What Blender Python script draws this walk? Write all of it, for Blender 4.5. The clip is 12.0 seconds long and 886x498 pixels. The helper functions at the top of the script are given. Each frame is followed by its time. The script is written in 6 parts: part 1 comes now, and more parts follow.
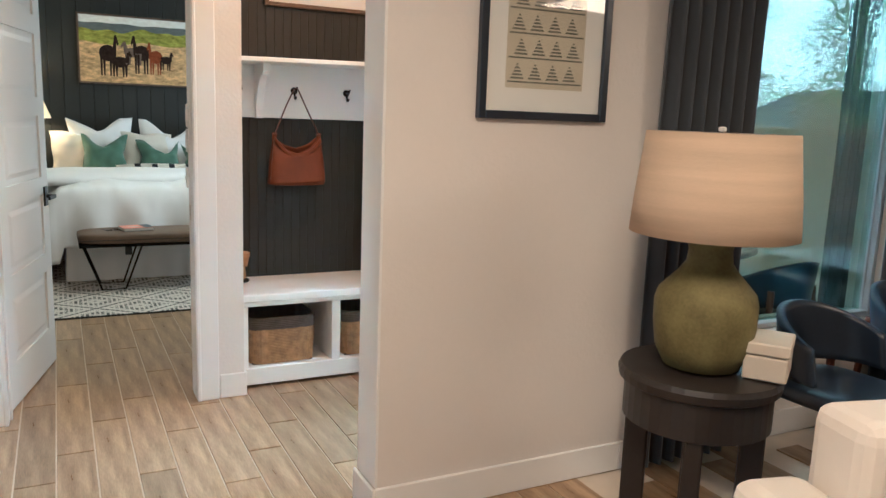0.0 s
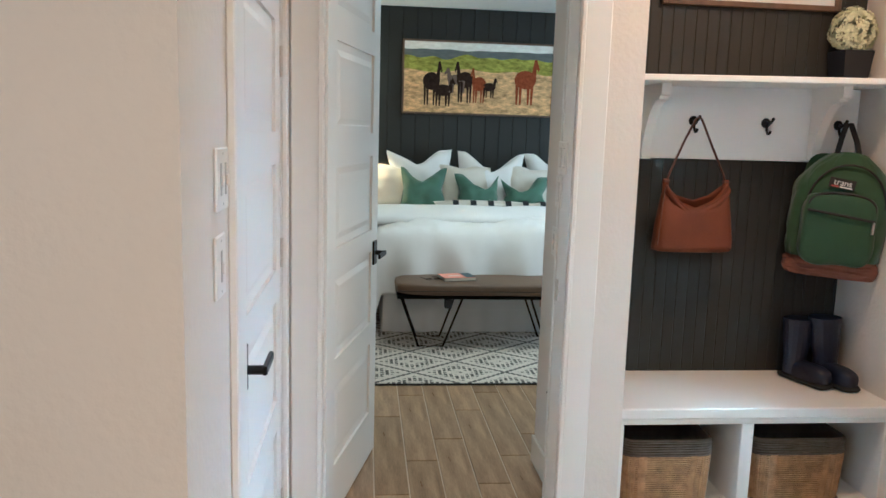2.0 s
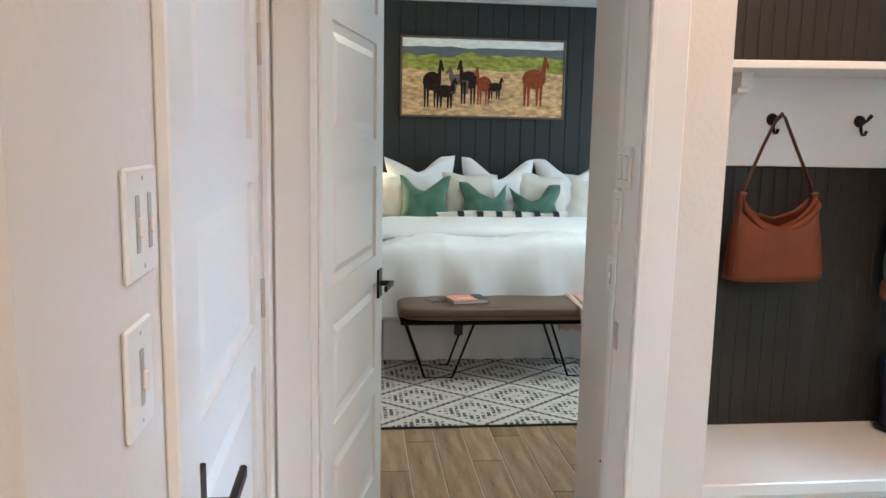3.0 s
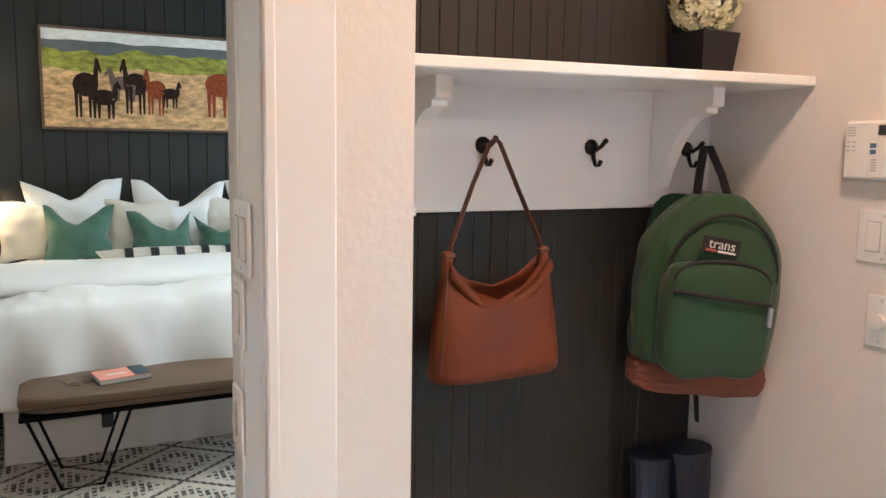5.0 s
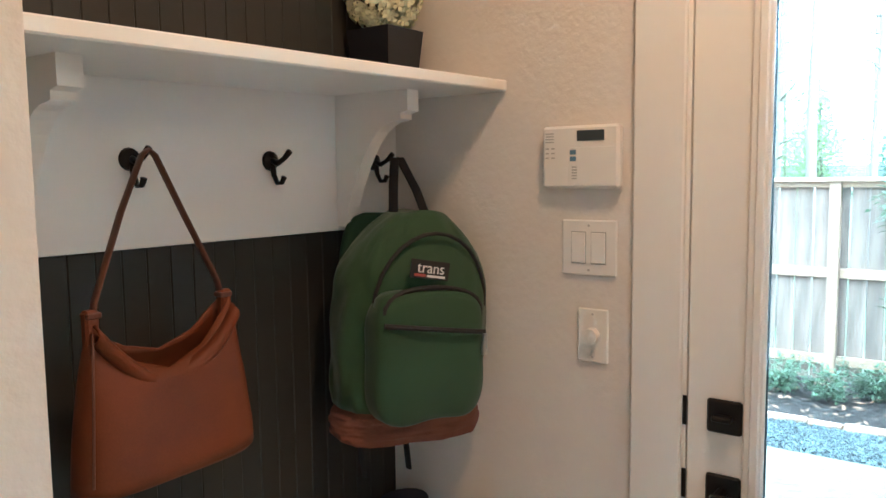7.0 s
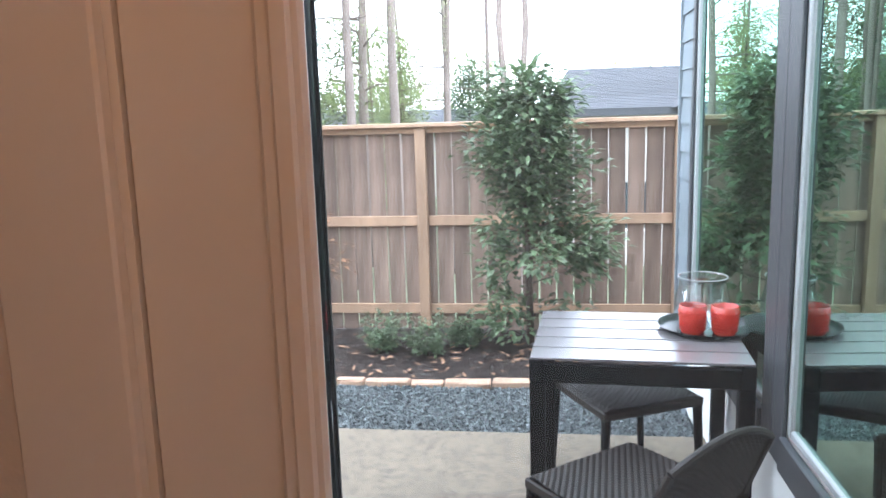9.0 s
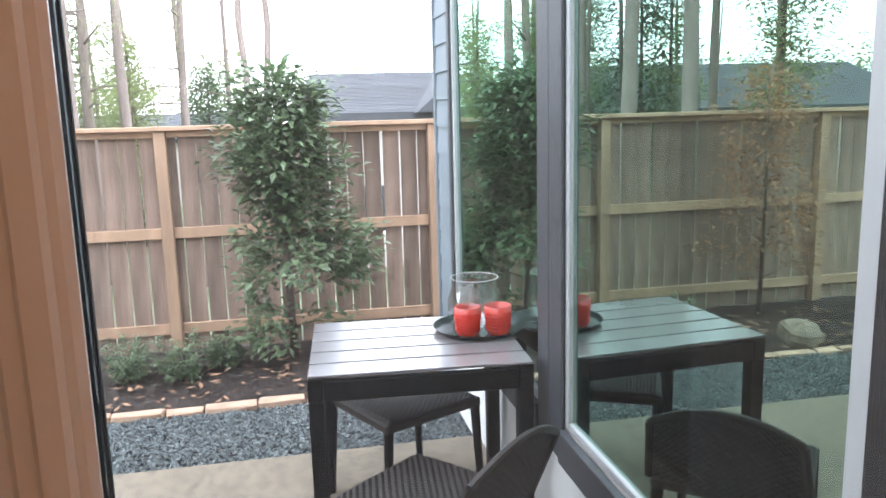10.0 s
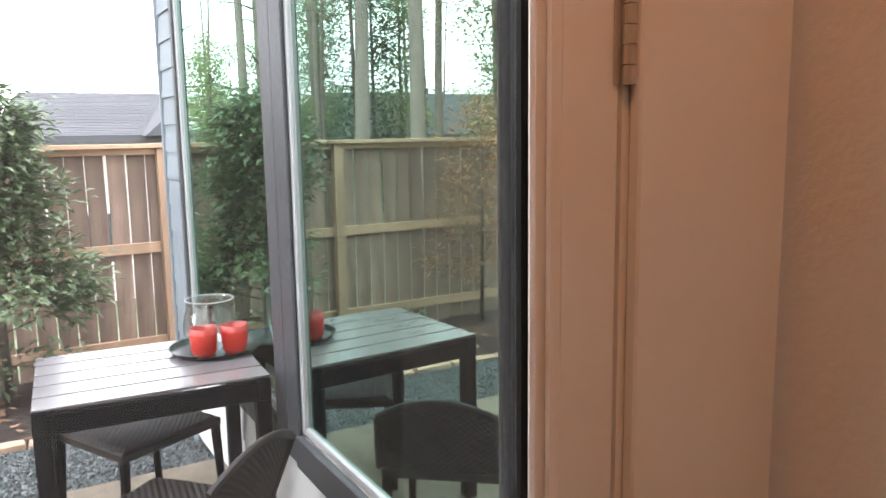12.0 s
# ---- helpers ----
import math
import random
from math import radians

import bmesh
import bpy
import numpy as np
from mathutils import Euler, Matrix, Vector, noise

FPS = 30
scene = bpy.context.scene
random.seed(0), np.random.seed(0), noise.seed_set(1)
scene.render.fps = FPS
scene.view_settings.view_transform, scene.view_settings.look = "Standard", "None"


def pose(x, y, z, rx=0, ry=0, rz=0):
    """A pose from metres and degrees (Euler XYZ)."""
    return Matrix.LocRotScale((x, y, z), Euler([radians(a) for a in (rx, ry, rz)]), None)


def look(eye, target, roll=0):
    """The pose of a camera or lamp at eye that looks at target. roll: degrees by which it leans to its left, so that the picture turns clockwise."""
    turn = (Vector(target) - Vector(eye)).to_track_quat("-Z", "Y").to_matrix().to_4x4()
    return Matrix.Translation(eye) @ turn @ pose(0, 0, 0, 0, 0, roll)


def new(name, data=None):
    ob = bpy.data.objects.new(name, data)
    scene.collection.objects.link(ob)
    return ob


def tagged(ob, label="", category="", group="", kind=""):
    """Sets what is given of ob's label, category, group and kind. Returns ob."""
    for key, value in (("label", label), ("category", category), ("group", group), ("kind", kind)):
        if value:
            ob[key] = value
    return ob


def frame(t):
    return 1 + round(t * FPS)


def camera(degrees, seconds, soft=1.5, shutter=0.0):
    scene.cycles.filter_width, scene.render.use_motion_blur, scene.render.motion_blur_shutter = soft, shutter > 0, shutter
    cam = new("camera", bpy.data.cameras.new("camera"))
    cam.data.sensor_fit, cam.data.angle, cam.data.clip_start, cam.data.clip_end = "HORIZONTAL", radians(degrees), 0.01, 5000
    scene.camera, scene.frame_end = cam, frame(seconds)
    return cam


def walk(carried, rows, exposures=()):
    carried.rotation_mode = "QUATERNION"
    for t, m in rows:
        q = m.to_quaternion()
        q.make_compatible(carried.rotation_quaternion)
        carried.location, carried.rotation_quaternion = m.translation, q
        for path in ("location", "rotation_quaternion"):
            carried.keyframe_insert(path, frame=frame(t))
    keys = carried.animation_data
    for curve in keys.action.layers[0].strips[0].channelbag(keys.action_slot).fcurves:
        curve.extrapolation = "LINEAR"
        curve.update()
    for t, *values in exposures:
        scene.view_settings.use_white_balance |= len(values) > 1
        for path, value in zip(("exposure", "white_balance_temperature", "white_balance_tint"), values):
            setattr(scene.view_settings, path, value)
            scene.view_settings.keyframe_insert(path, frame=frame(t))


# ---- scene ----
cam = camera(60.2, 12.0)
PATH = [
    (0, (0.246, 2.235, 1.509), (1.135, 3.993, 1.17), 2.1),
    (0.5, (0.221, 2.559, 1.527), (0.846, 4.427, 1.182), 1.8),
    (1, (0.188, 2.891, 1.522), (0.557, 4.829, 1.194), 1.9),
    (1.5, (0.154, 3.23, 1.548), (0.391, 5.192, 1.239), 1.9),
    (2, (0.123, 3.567, 1.55), (0.328, 5.533, 1.249), 1.7),
    (2.5, (0.072, 3.903, 1.54), (0.272, 5.871, 1.247), 1.5),
    (2.7, (0.068, 4.027, 1.543), (0.273, 5.995, 1.253), 1.3),
    (4.3, (0.379, 4.862, 1.562), (0.967, 6.753, 1.284), 1.4),
    (4.5, (0.444, 4.955, 1.57), (1.133, 6.813, 1.298), 1.1),
    (5, (0.588, 5.091, 1.613), (1.47, 6.868, 1.36), 0.9),
    (5.5, (0.571, 5.253, 1.668), (1.681, 6.9, 1.436), 0.8),
    (6, (0.548, 5.356, 1.645), (1.868, 6.846, 1.466), 0.3),
    (6.5, (0.603, 5.44, 1.596), (2.106, 6.751, 1.445), -0.1),
    (6.7, (0.645, 5.444, 1.592), (2.191, 6.702, 1.429), -0.3),
    (8.5, (1.439, 5.613, 1.615), (3.310, 6.240, 1.285), -2.0),
    (9, (1.667, 5.638, 1.601), (3.619, 5.902, 1.256), -1.7),
    (9.5, (1.797, 5.695, 1.596), (3.766, 5.631, 1.246), -1.6),
    (10, (1.850, 5.711, 1.586), (3.782, 5.330, 1.236), -1.55),
    (10.5, (1.819, 5.709, 1.594), (3.680, 5.081, 1.241), -1.65),
    (11, (1.816, 5.702, 1.602), (3.603, 4.877, 1.245), -1.75),
    (11.5, (1.755, 5.716, 1.599), (3.481, 4.764, 1.261), -1.4),
    (12, (1.636, 5.735, 1.595), (3.341, 4.734, 1.293), -0.9),
]
EXPOSURES = [
    (0.0, 1.82, 4100, -12),
    (0.8, 1.78, 4000, -13),
    (2.0, 1.75, 3930, -14),
    (2.7, 1.78, 4000, -12),
    (4.5, 1.94, 4250, -7),
    (5.5, 1.92, 4120, -11),
    (6.7, 1.56, 4150, -17),
    (8.3, 0.78, 5450, 11),
    (8.6, 0.48, 5500, 12),
    (9.1, 0.02, 5480, 12),
    (10.3, -0.03, 5950, 15),
    (11.5, 0.04, 6250, 17),
    (12.0, 0.16, 6250, 17),
]
walk(cam, [(t, look(eye, target, roll)) for t, eye, target, roll in PATH], EXPOSURES)

# ---- world and lights ----
world = bpy.data.worlds.new("sky")
scene.world = world
world.use_nodes = True
wn = world.node_tree
sky = wn.nodes.new("ShaderNodeTexSky")
sky.sky_type = "NISHITA"
sky.sun_disc = False
sky.sun_elevation = radians(48)
sky.sun_rotation = radians(140)
sky.dust_density = 6.0
sky.air_density = 1.2
soften = wn.nodes.new("ShaderNodeMixRGB")
soften.inputs[0].default_value = 0.75
soften.inputs[2].default_value = (62.0, 63.0, 64.0, 1)
wn.links.new(sky.outputs[0], soften.inputs[1])
wn.links.new(soften.outputs[0], wn.nodes["Background"].inputs[0])
wn.nodes["Background"].inputs[1].default_value = 0.15

sun = new("sun", bpy.data.lights.new("sun", "SUN"))
sun.data.energy = 1.1
sun.data.angle = radians(14)
sun.data.color = (1.0, 0.95, 0.88)
sun.matrix_world = look((0, 0, 10), (-5.0, 4.2, 0))

WARM = (1.0, 0.54, 0.29)


def area(name, eye, target, w, h, watts, color):
    ob = new(name, bpy.data.lights.new(name, "AREA"))
    ob.data.shape = "RECTANGLE"
    ob.data.size, ob.data.size_y, ob.data.energy, ob.data.color = w, h, watts, color
    ob.matrix_world = look(eye, target)
    return ob


# unseen ceiling downlights of the three rooms, and added daylight fills without built openings
area("living_downlight", (0.6, 2.6, 2.72), (0.6, 2.6, 0), 0.9, 0.9, 29, WARM)
area("dining_chandelier_light", (3.6, 2.8, 2.3), (3.6, 2.8, 0), 0.6, 0.6, 10, WARM)
area("hall_downlight", (1.6, 5.63, 2.72), (1.6, 5.63, 0), 0.22, 0.22, 6.6, (1.0, 0.44, 0.19))
# added fill lamp inside the solid west wall, cools the near walls
area("living_daylight_fill", (-4.1, 1.2, 1.5), (-0.6, 4.7, 1.3), 1.8, 1.5, 10, (1.0, 0.90, 0.80))
area("bedroom_downlight", (1.2, 8.8, 2.72), (1.2, 8.8, 0), 1.2, 1.2, 9, (1.0, 0.70, 0.44))
# fill lamp added in the unseen east of the bedroom to brighten the bed
area("bedroom_daylight_fill", (3.75, 9.2, 1.5), (1.0, 9.2, 0.9), 1.6, 1.5, 16, (1.0, 0.81, 0.66))

# ---- materials ----
MATS = {}


def mat(name, color, rough=0.6, metal=0.0, var=0.12, scale=6.0, fine=120.0, bump=0.15, depth=0.002, stretch=(1, 1, 1), color2=None, spec=0.5, isl=0.0, rnd=0.0, sheen=0.0, ao=0):
    """A surface with broad blotches, fine grain and relief; stretch draws the grain out along an axis."""
    m = bpy.data.materials.new(name)
    m.use_nodes = True
    nt = m.node_tree
    n, l = nt.nodes, nt.links
    b = n["Principled BSDF"]
    b.inputs["Roughness"].default_value = rough
    b.inputs["Metallic"].default_value = metal
    b.inputs["Specular IOR Level"].default_value = spec
    b.inputs["Sheen Weight"].default_value = sheen
    tc = n.new("ShaderNodeTexCoord")
    mp = n.new("ShaderNodeMapping")
    mp.inputs["Scale"].default_value = stretch
    l.new(tc.outputs["Object"], mp.inputs[0])
    n1, n2 = n.new("ShaderNodeTexNoise"), n.new("ShaderNodeTexNoise")
    n1.inputs["Scale"].default_value, n1.inputs["Detail"].default_value = scale, 5
    n2.inputs["Scale"].default_value, n2.inputs["Detail"].default_value = fine, 3
    l.new(mp.outputs[0], n1.inputs[0])
    l.new(mp.outputs[0], n2.inputs[0])
    add = n.new("ShaderNodeMath")
    add.operation = "MULTIPLY_ADD"
    l.new(n2.outputs[0], add.inputs[0])
    add.inputs[1].default_value = 0.35
    l.new(n1.outputs[0], add.inputs[2])
    ramp = n.new("ShaderNodeValToRGB")
    c = color
    c2 = color2 or [min(1, v * (1 + var)) for v in c]
    c1 = c if color2 else [v * (1 - var) for v in c]
    ramp.color_ramp.elements[0].position, ramp.color_ramp.elements[1].position = 0.42, 0.92
    ramp.color_ramp.elements[0].color, ramp.color_ramp.elements[1].color = (*c1, 1), (*c2, 1)
    l.new(add.outputs[0], ramp.inputs[0])
    out = ramp.outputs[0]
    if isl or rnd:
        src = n.new("ShaderNodeNewGeometry").outputs["Random Per Island"] if isl else n.new("ShaderNodeObjectInfo").outputs["Random"]
        amount = isl or rnd
        mr = n.new("ShaderNodeMapRange")
        mr.inputs[3].default_value, mr.inputs[4].default_value = 1 - amount, 1 + amount
        l.new(src, mr.inputs[0])
        hsv = n.new("ShaderNodeHueSaturation")
        l.new(out, hsv.inputs["Color"])
        l.new(mr.outputs[0], hsv.inputs["Value"])
        out = hsv.outputs[0]
    l.new(out, b.inputs["Base Color"])
    rr = n.new("ShaderNodeMapRange")
    rr.inputs[3].default_value, rr.inputs[4].default_value = max(0.02, rough - 0.08), min(1, rough + 0.08)
    l.new(n1.outputs[0], rr.inputs[0])
    l.new(rr.outputs[0], b.inputs["Roughness"])
    if bump:
        bp = n.new("ShaderNodeBump")
        bp.inputs["Strength"].default_value, bp.inputs["Distance"].default_value = bump, depth
        l.new(n2.outputs[0], bp.inputs["Height"])
        l.new(bp.outputs[0], b.inputs["Normal"])
    MATS[name] = m
    return m


def pick(m, kind):
    return next(x for x in m.node_tree.nodes if x.bl_idname == kind)


wall_paint = mat("wall_paint", (0.74, 0.70, 0.65), 0.55, var=0.02, scale=2, fine=55, bump=0.26, depth=0.006)
trim_paint = mat("trim_paint", (0.82, 0.81, 0.78), 0.35, var=0.015, scale=3, fine=60, bump=0.04)
ceiling_paint = mat("ceiling_paint", (0.8, 0.79, 0.77), 0.8, var=0.02, fine=90, bump=0.3)
dark_board = mat("dark_board", (0.019, 0.019, 0.0165), 0.6, var=0.12, scale=3, fine=80, bump=0.06)
groove = mat("groove_dark", (0.012, 0.013, 0.013), 0.8, var=0.1, bump=0)
black_metal = mat("black_metal", (0.012, 0.012, 0.013), 0.35, 0.6, var=0.1, bump=0.05)
steel = mat("steel", (0.55, 0.55, 0.56), 0.3, 1.0, var=0.05, bump=0.03)
hinge_paint = mat("hinge_metal", (0.62, 0.58, 0.53), 0.3, 0.6, var=0.05, bump=0.03)
plastic = mat("white_plastic", (0.80, 0.79, 0.76), 0.35, var=0.01, bump=0.0)
plastic_grey = mat("grey_plastic", (0.45, 0.45, 0.44), 0.4, var=0.03, bump=0.0)
screen_dark = mat("lcd_dark", (0.05, 0.06, 0.065), 0.2, var=0.05, bump=0.0)
button_blue = mat("button_blue", (0.12, 0.22, 0.35), 0.4, var=0.05, bump=0.0)
plank_tile = mat("plank_tile", (0.185, 0.113, 0.057), 0.30, var=0.3, scale=3.0, fine=30, bump=0.12, stretch=(7, 0.8, 1), color2=(0.52, 0.37, 0.215), rnd=0.2)
grout = mat("grout", (0.70, 0.62, 0.51), 0.85, var=0.08, fine=200, bump=0.3)
brown_leather = mat("brown_leather", (0.13, 0.033, 0.008), 0.58, spec=0.3, var=0.2, scale=9, fine=260, bump=0.25, depth=0.001)
strap_leather = mat("strap_leather", (0.10, 0.035, 0.018), 0.45, var=0.2, fine=200, bump=0.2)
green_canvas = mat("green_canvas", (0.022, 0.060, 0.022), 0.8, var=0.15, scale=10, fine=500, bump=0.35, depth=0.001, sheen=0.2)
green_trim = mat("green_trim", (0.012, 0.05, 0.022), 0.8, var=0.1, fine=400, bump=0.3)
suede_brown = mat("suede_brown", (0.17, 0.062, 0.035), 0.85, var=0.2, scale=14, fine=300, bump=0.25)
black_nylon = mat("black_nylon", (0.012, 0.012, 0.014), 0.7, var=0.15, fine=400, bump=0.3)
white_print = mat("white_print", (0.75, 0.72, 0.70), 0.6, var=0.02, bump=0)
red_print = mat("red_print", (0.35, 0.06, 0.05), 0.6, var=0.02, bump=0)
navy_rubber = mat("navy_rubber", (0.008, 0.011, 0.030), 0.45, var=0.15, fine=60, bump=0.05)
wicker = mat("wicker", (0.42, 0.25, 0.11), 0.7, var=0.35, scale=30, fine=160, bump=0.4, isl=0.25)
wicker_dark = mat("wicker_dark", (0.10, 0.075, 0.055), 0.75, var=0.3, scale=30, fine=160, bump=0.4, isl=0.25)
planter_black = mat("planter_black", (0.010, 0.012, 0.018), 0.4, var=0.2, fine=60, bump=0.05)
petal = mat("petal", (0.72, 0.74, 0.50), 0.7, var=0.12, scale=20, fine=200, bump=0.1, isl=0.12)
frame_wood = mat("frame_wood", (0.12, 0.075, 0.045), 0.5, var=0.3, scale=5, fine=60, bump=0.15, stretch=(8, 8, 1))
mat_board = mat("mat_board", (0.80, 0.78, 0.74), 0.8, var=0.02, bump=0.05)
linen_white = mat("linen_white", (0.83, 0.82, 0.81), 0.85, var=0.03, scale=5, fine=350, bump=0.2, depth=0.001, sheen=0.3)
linen_cream = mat("linen_cream", (0.70, 0.66, 0.58), 0.85, var=0.05, scale=8, fine=250, bump=0.3, depth=0.002, sheen=0.3)
cushion_green = mat("cushion_green", (0.062, 0.128, 0.082), 0.7, var=0.2, scale=9, fine=300, bump=0.25, sheen=0.5)
stripe_black = mat("stripe_black", (0.02, 0.02, 0.022), 0.85, var=0.1, bump=0.1)
bench_leather = mat("bench_leather", (0.13, 0.083, 0.048), 0.5, var=0.15, scale=7, fine=220, bump=0.2)
nightstand_wood = mat("nightstand_wood", (0.13, 0.075, 0.042), 0.5, var=0.35, scale=3, fine=60, bump=0.15, stretch=(1, 8, 8))
lamp_black = mat("lamp_black", (0.02, 0.02, 0.021), 0.3, var=0.3, scale=10, bump=0.05)
book_coral = mat("book_coral", (0.75, 0.33, 0.24), 0.6, var=0.1, bump=0.02)
book_page = mat("book_page", (0.72, 0.68, 0.60), 0.8, var=0.05, fine=300, bump=0.1)
book_dark = mat("book_dark", (0.03, 0.06, 0.08), 0.5, var=0.2, bump=0.02)
cloth_pink = mat("throw_cloth", (0.62, 0.42, 0.34), 0.9, var=0.15, scale=30, fine=250, bump=0.4)
jar_green = mat("jar_glaze", (0.155, 0.135, 0.05), 0.68, spec=0.3, var=0.4, scale=7, fine=90, bump=0.1)
side_table_wood = mat("side_table_wood", (0.022, 0.018, 0.016), 0.45, var=0.25, fine=60, bump=0.1)
sofa_cloth = mat("sofa_cloth", (0.72, 0.66, 0.58), 0.9, var=0.05, fine=350, bump=0.3, sheen=0.3)
curtain_cloth = mat("curtain_cloth", (0.055, 0.062, 0.072), 0.85, var=0.12, fine=350, bump=0.3, sheen=0.2)
chair_leather = mat("chair_leather", (0.014, 0.020, 0.032), 0.32, var=0.2, fine=150, bump=0.1)
walnut = mat("walnut", (0.12, 0.04, 0.02), 0.4, var=0.3, fine=60, bump=0.1, stretch=(1, 1, 0.2))
lacquer = mat("table_lacquer", (0.02, 0.018, 0.018), 0.12, var=0.2, bump=0.02)
box_cream = mat("box_cream", (0.62, 0.55, 0.44), 0.5, var=0.06, bump=0.05)
print_grey = mat("print_grey", (0.16, 0.16, 0.13), 0.8, var=0.2, scale=40, bump=0)
paper_tan = mat("paper_tan", (0.58, 0.52, 0.40), 0.8, var=0.06, scale=8, bump=0.03)
fence_wood = mat("fence_wood", (0.10, 0.066, 0.048), 0.8, var=0.3, scale=2.2, fine=60, bump=0.3, stretch=(6, 6, 0.6), color2=(0.31, 0.225, 0.172), rnd=0.28)
fence_new = mat("fence_new_wood", (0.37, 0.243, 0.155), 0.75, var=0.25, scale=2.2, fine=50, bump=0.25, stretch=(5, 5, 0.6), rnd=0.1)
gravel_mat = mat("gravel", (0.084, 0.095, 0.096), 0.85, var=0.3, scale=30, fine=200, bump=0.3, isl=0.65)
gravel_bed = mat("gravel_bed", (0.08, 0.09, 0.09), 0.9, var=0.4, scale=60, fine=200, bump=0.6, depth=0.01)
mulch = mat("mulch", (0.030, 0.020, 0.015), 0.95, var=0.5, scale=25, fine=120, bump=0.8, depth=0.02)
dead_leaf = mat("dead_leaf", (0.26, 0.15, 0.085), 0.8, var=0.3, scale=20, bump=0.1, isl=0.4)
edging = mat("edging_stone", (0.38, 0.25, 0.17), 0.85, var=0.25, scale=12, fine=150, bump=0.4, rnd=0.2)
concrete = mat("patio_concrete", (0.145, 0.118, 0.084), 0.85, var=0.42, scale=26, fine=140, bump=0.5, depth=0.004)
rock_mat = mat("rock", (0.20, 0.155, 0.115), 0.85, var=0.3, scale=8, fine=80, bump=0.5, depth=0.01)
lawn_mat = mat("lawn", (0.085, 0.10, 0.05), 0.9, var=0.4, scale=3, fine=80, bump=0.5, depth=0.02)
leaf_mat = mat("leaf", (0.105, 0.150, 0.075), 0.42, var=0.3, scale=5, fine=60, bump=0.05, isl=0.45)
leaf_house = mat("house_leaf", (0.022, 0.055, 0.022), 0.35, var=0.3, scale=12, fine=60, bump=0.1)
# foliage beyond the fence: haze is mixed into this pale leaf colour
leaf_hazed = mat("leaf_hazed", (0.27, 0.31, 0.14), 0.6, var=0.3, scale=1, fine=10, bump=0, isl=0.4)
leaf_brown = mat("leaf_brown", (0.30, 0.16, 0.08), 0.6, var=0.3, scale=5, bump=0, isl=0.5)
bark = mat("bark", (0.09, 0.07, 0.055), 0.9, var=0.3, scale=8, fine=60, bump=0.6, depth=0.01, stretch=(3, 3, 0.6))
pine_bark = mat("pine_bark", (0.22, 0.175, 0.15), 0.9, var=0.3, scale=4, fine=40, bump=0.6, depth=0.02, stretch=(3, 3, 0.6))
shingle_mat = mat("roof_shingle", (0.05, 0.052, 0.058), 0.9, var=0.25, scale=2, fine=40, bump=0.4, isl=0.2)
house_wall = mat("house_siding", (0.45, 0.42, 0.38), 0.8, var=0.05, bump=0.1)
siding_grey = mat("siding_grey", (0.175, 0.205, 0.225), 0.6, var=0.05, scale=3, fine=60, bump=0.15, rnd=0.06)
siding_white = mat("siding_white", (0.66, 0.67, 0.66), 0.6, var=0.04, scale=3, fine=60, bump=0.12, rnd=0.04)
bronze_trim = mat("bronze_trim", (0.044, 0.046, 0.051), 0.5, var=0.15, scale=6, fine=90, bump=0.15)
black_trim = mat("black_trim", (0.014, 0.0125, 0.0125), 0.55, spec=0.25, var=0.35, scale=8, fine=70, bump=0.7, depth=0.004, stretch=(3, 3, 0.25))
vinyl_white = mat("vinyl_white", (0.35, 0.36, 0.36), 0.4, var=0.02, bump=0.02)
gasket = mat("gasket", (0.006, 0.006, 0.006), 0.7, spec=0.15, var=0.1, bump=0)
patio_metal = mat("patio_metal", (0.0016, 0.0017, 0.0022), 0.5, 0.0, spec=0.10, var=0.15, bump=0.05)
# slat base lightened to hold the whitish sky glare on the tabletop
patio_slat_glare = mat("patio_slat_glare", (0.15, 0.135, 0.14), 0.2, var=0.2, scale=4, fine=60, bump=0.03, rnd=0.08, spec=0.9)
rattan = mat("rattan", (0.016, 0.012, 0.010), 0.5, spec=0.3, var=0.3, scale=30, fine=150, bump=0.2, isl=0.25)
tray_metal = mat("tray_metal", (0.02, 0.02, 0.022), 0.25, 0.5, var=0.1, bump=0.02)
cap_white = mat("cap_white", (0.8, 0.8, 0.78), 0.4, var=0.02, bump=0)


def thin_leaf(m, share):
    """Lets light through a leaf."""
    n, l = m.node_tree.nodes, m.node_tree.links
    b, out = n["Principled BSDF"], n["Material Output"]
    t, mx = n.new("ShaderNodeBsdfTranslucent"), n.new("ShaderNodeMixShader")
    l.new(b.inputs["Base Color"].links[0].from_socket, t.inputs[0])
    mx.inputs[0].default_value = share
    l.new(b.outputs[0], mx.inputs[1])
    l.new(t.outputs[0], mx.inputs[2])
    l.new(mx.outputs[0], out.inputs[0])


thin_leaf(leaf_mat, 0.25)
thin_leaf(leaf_hazed, 0.5)
thin_leaf(leaf_brown, 0.4)


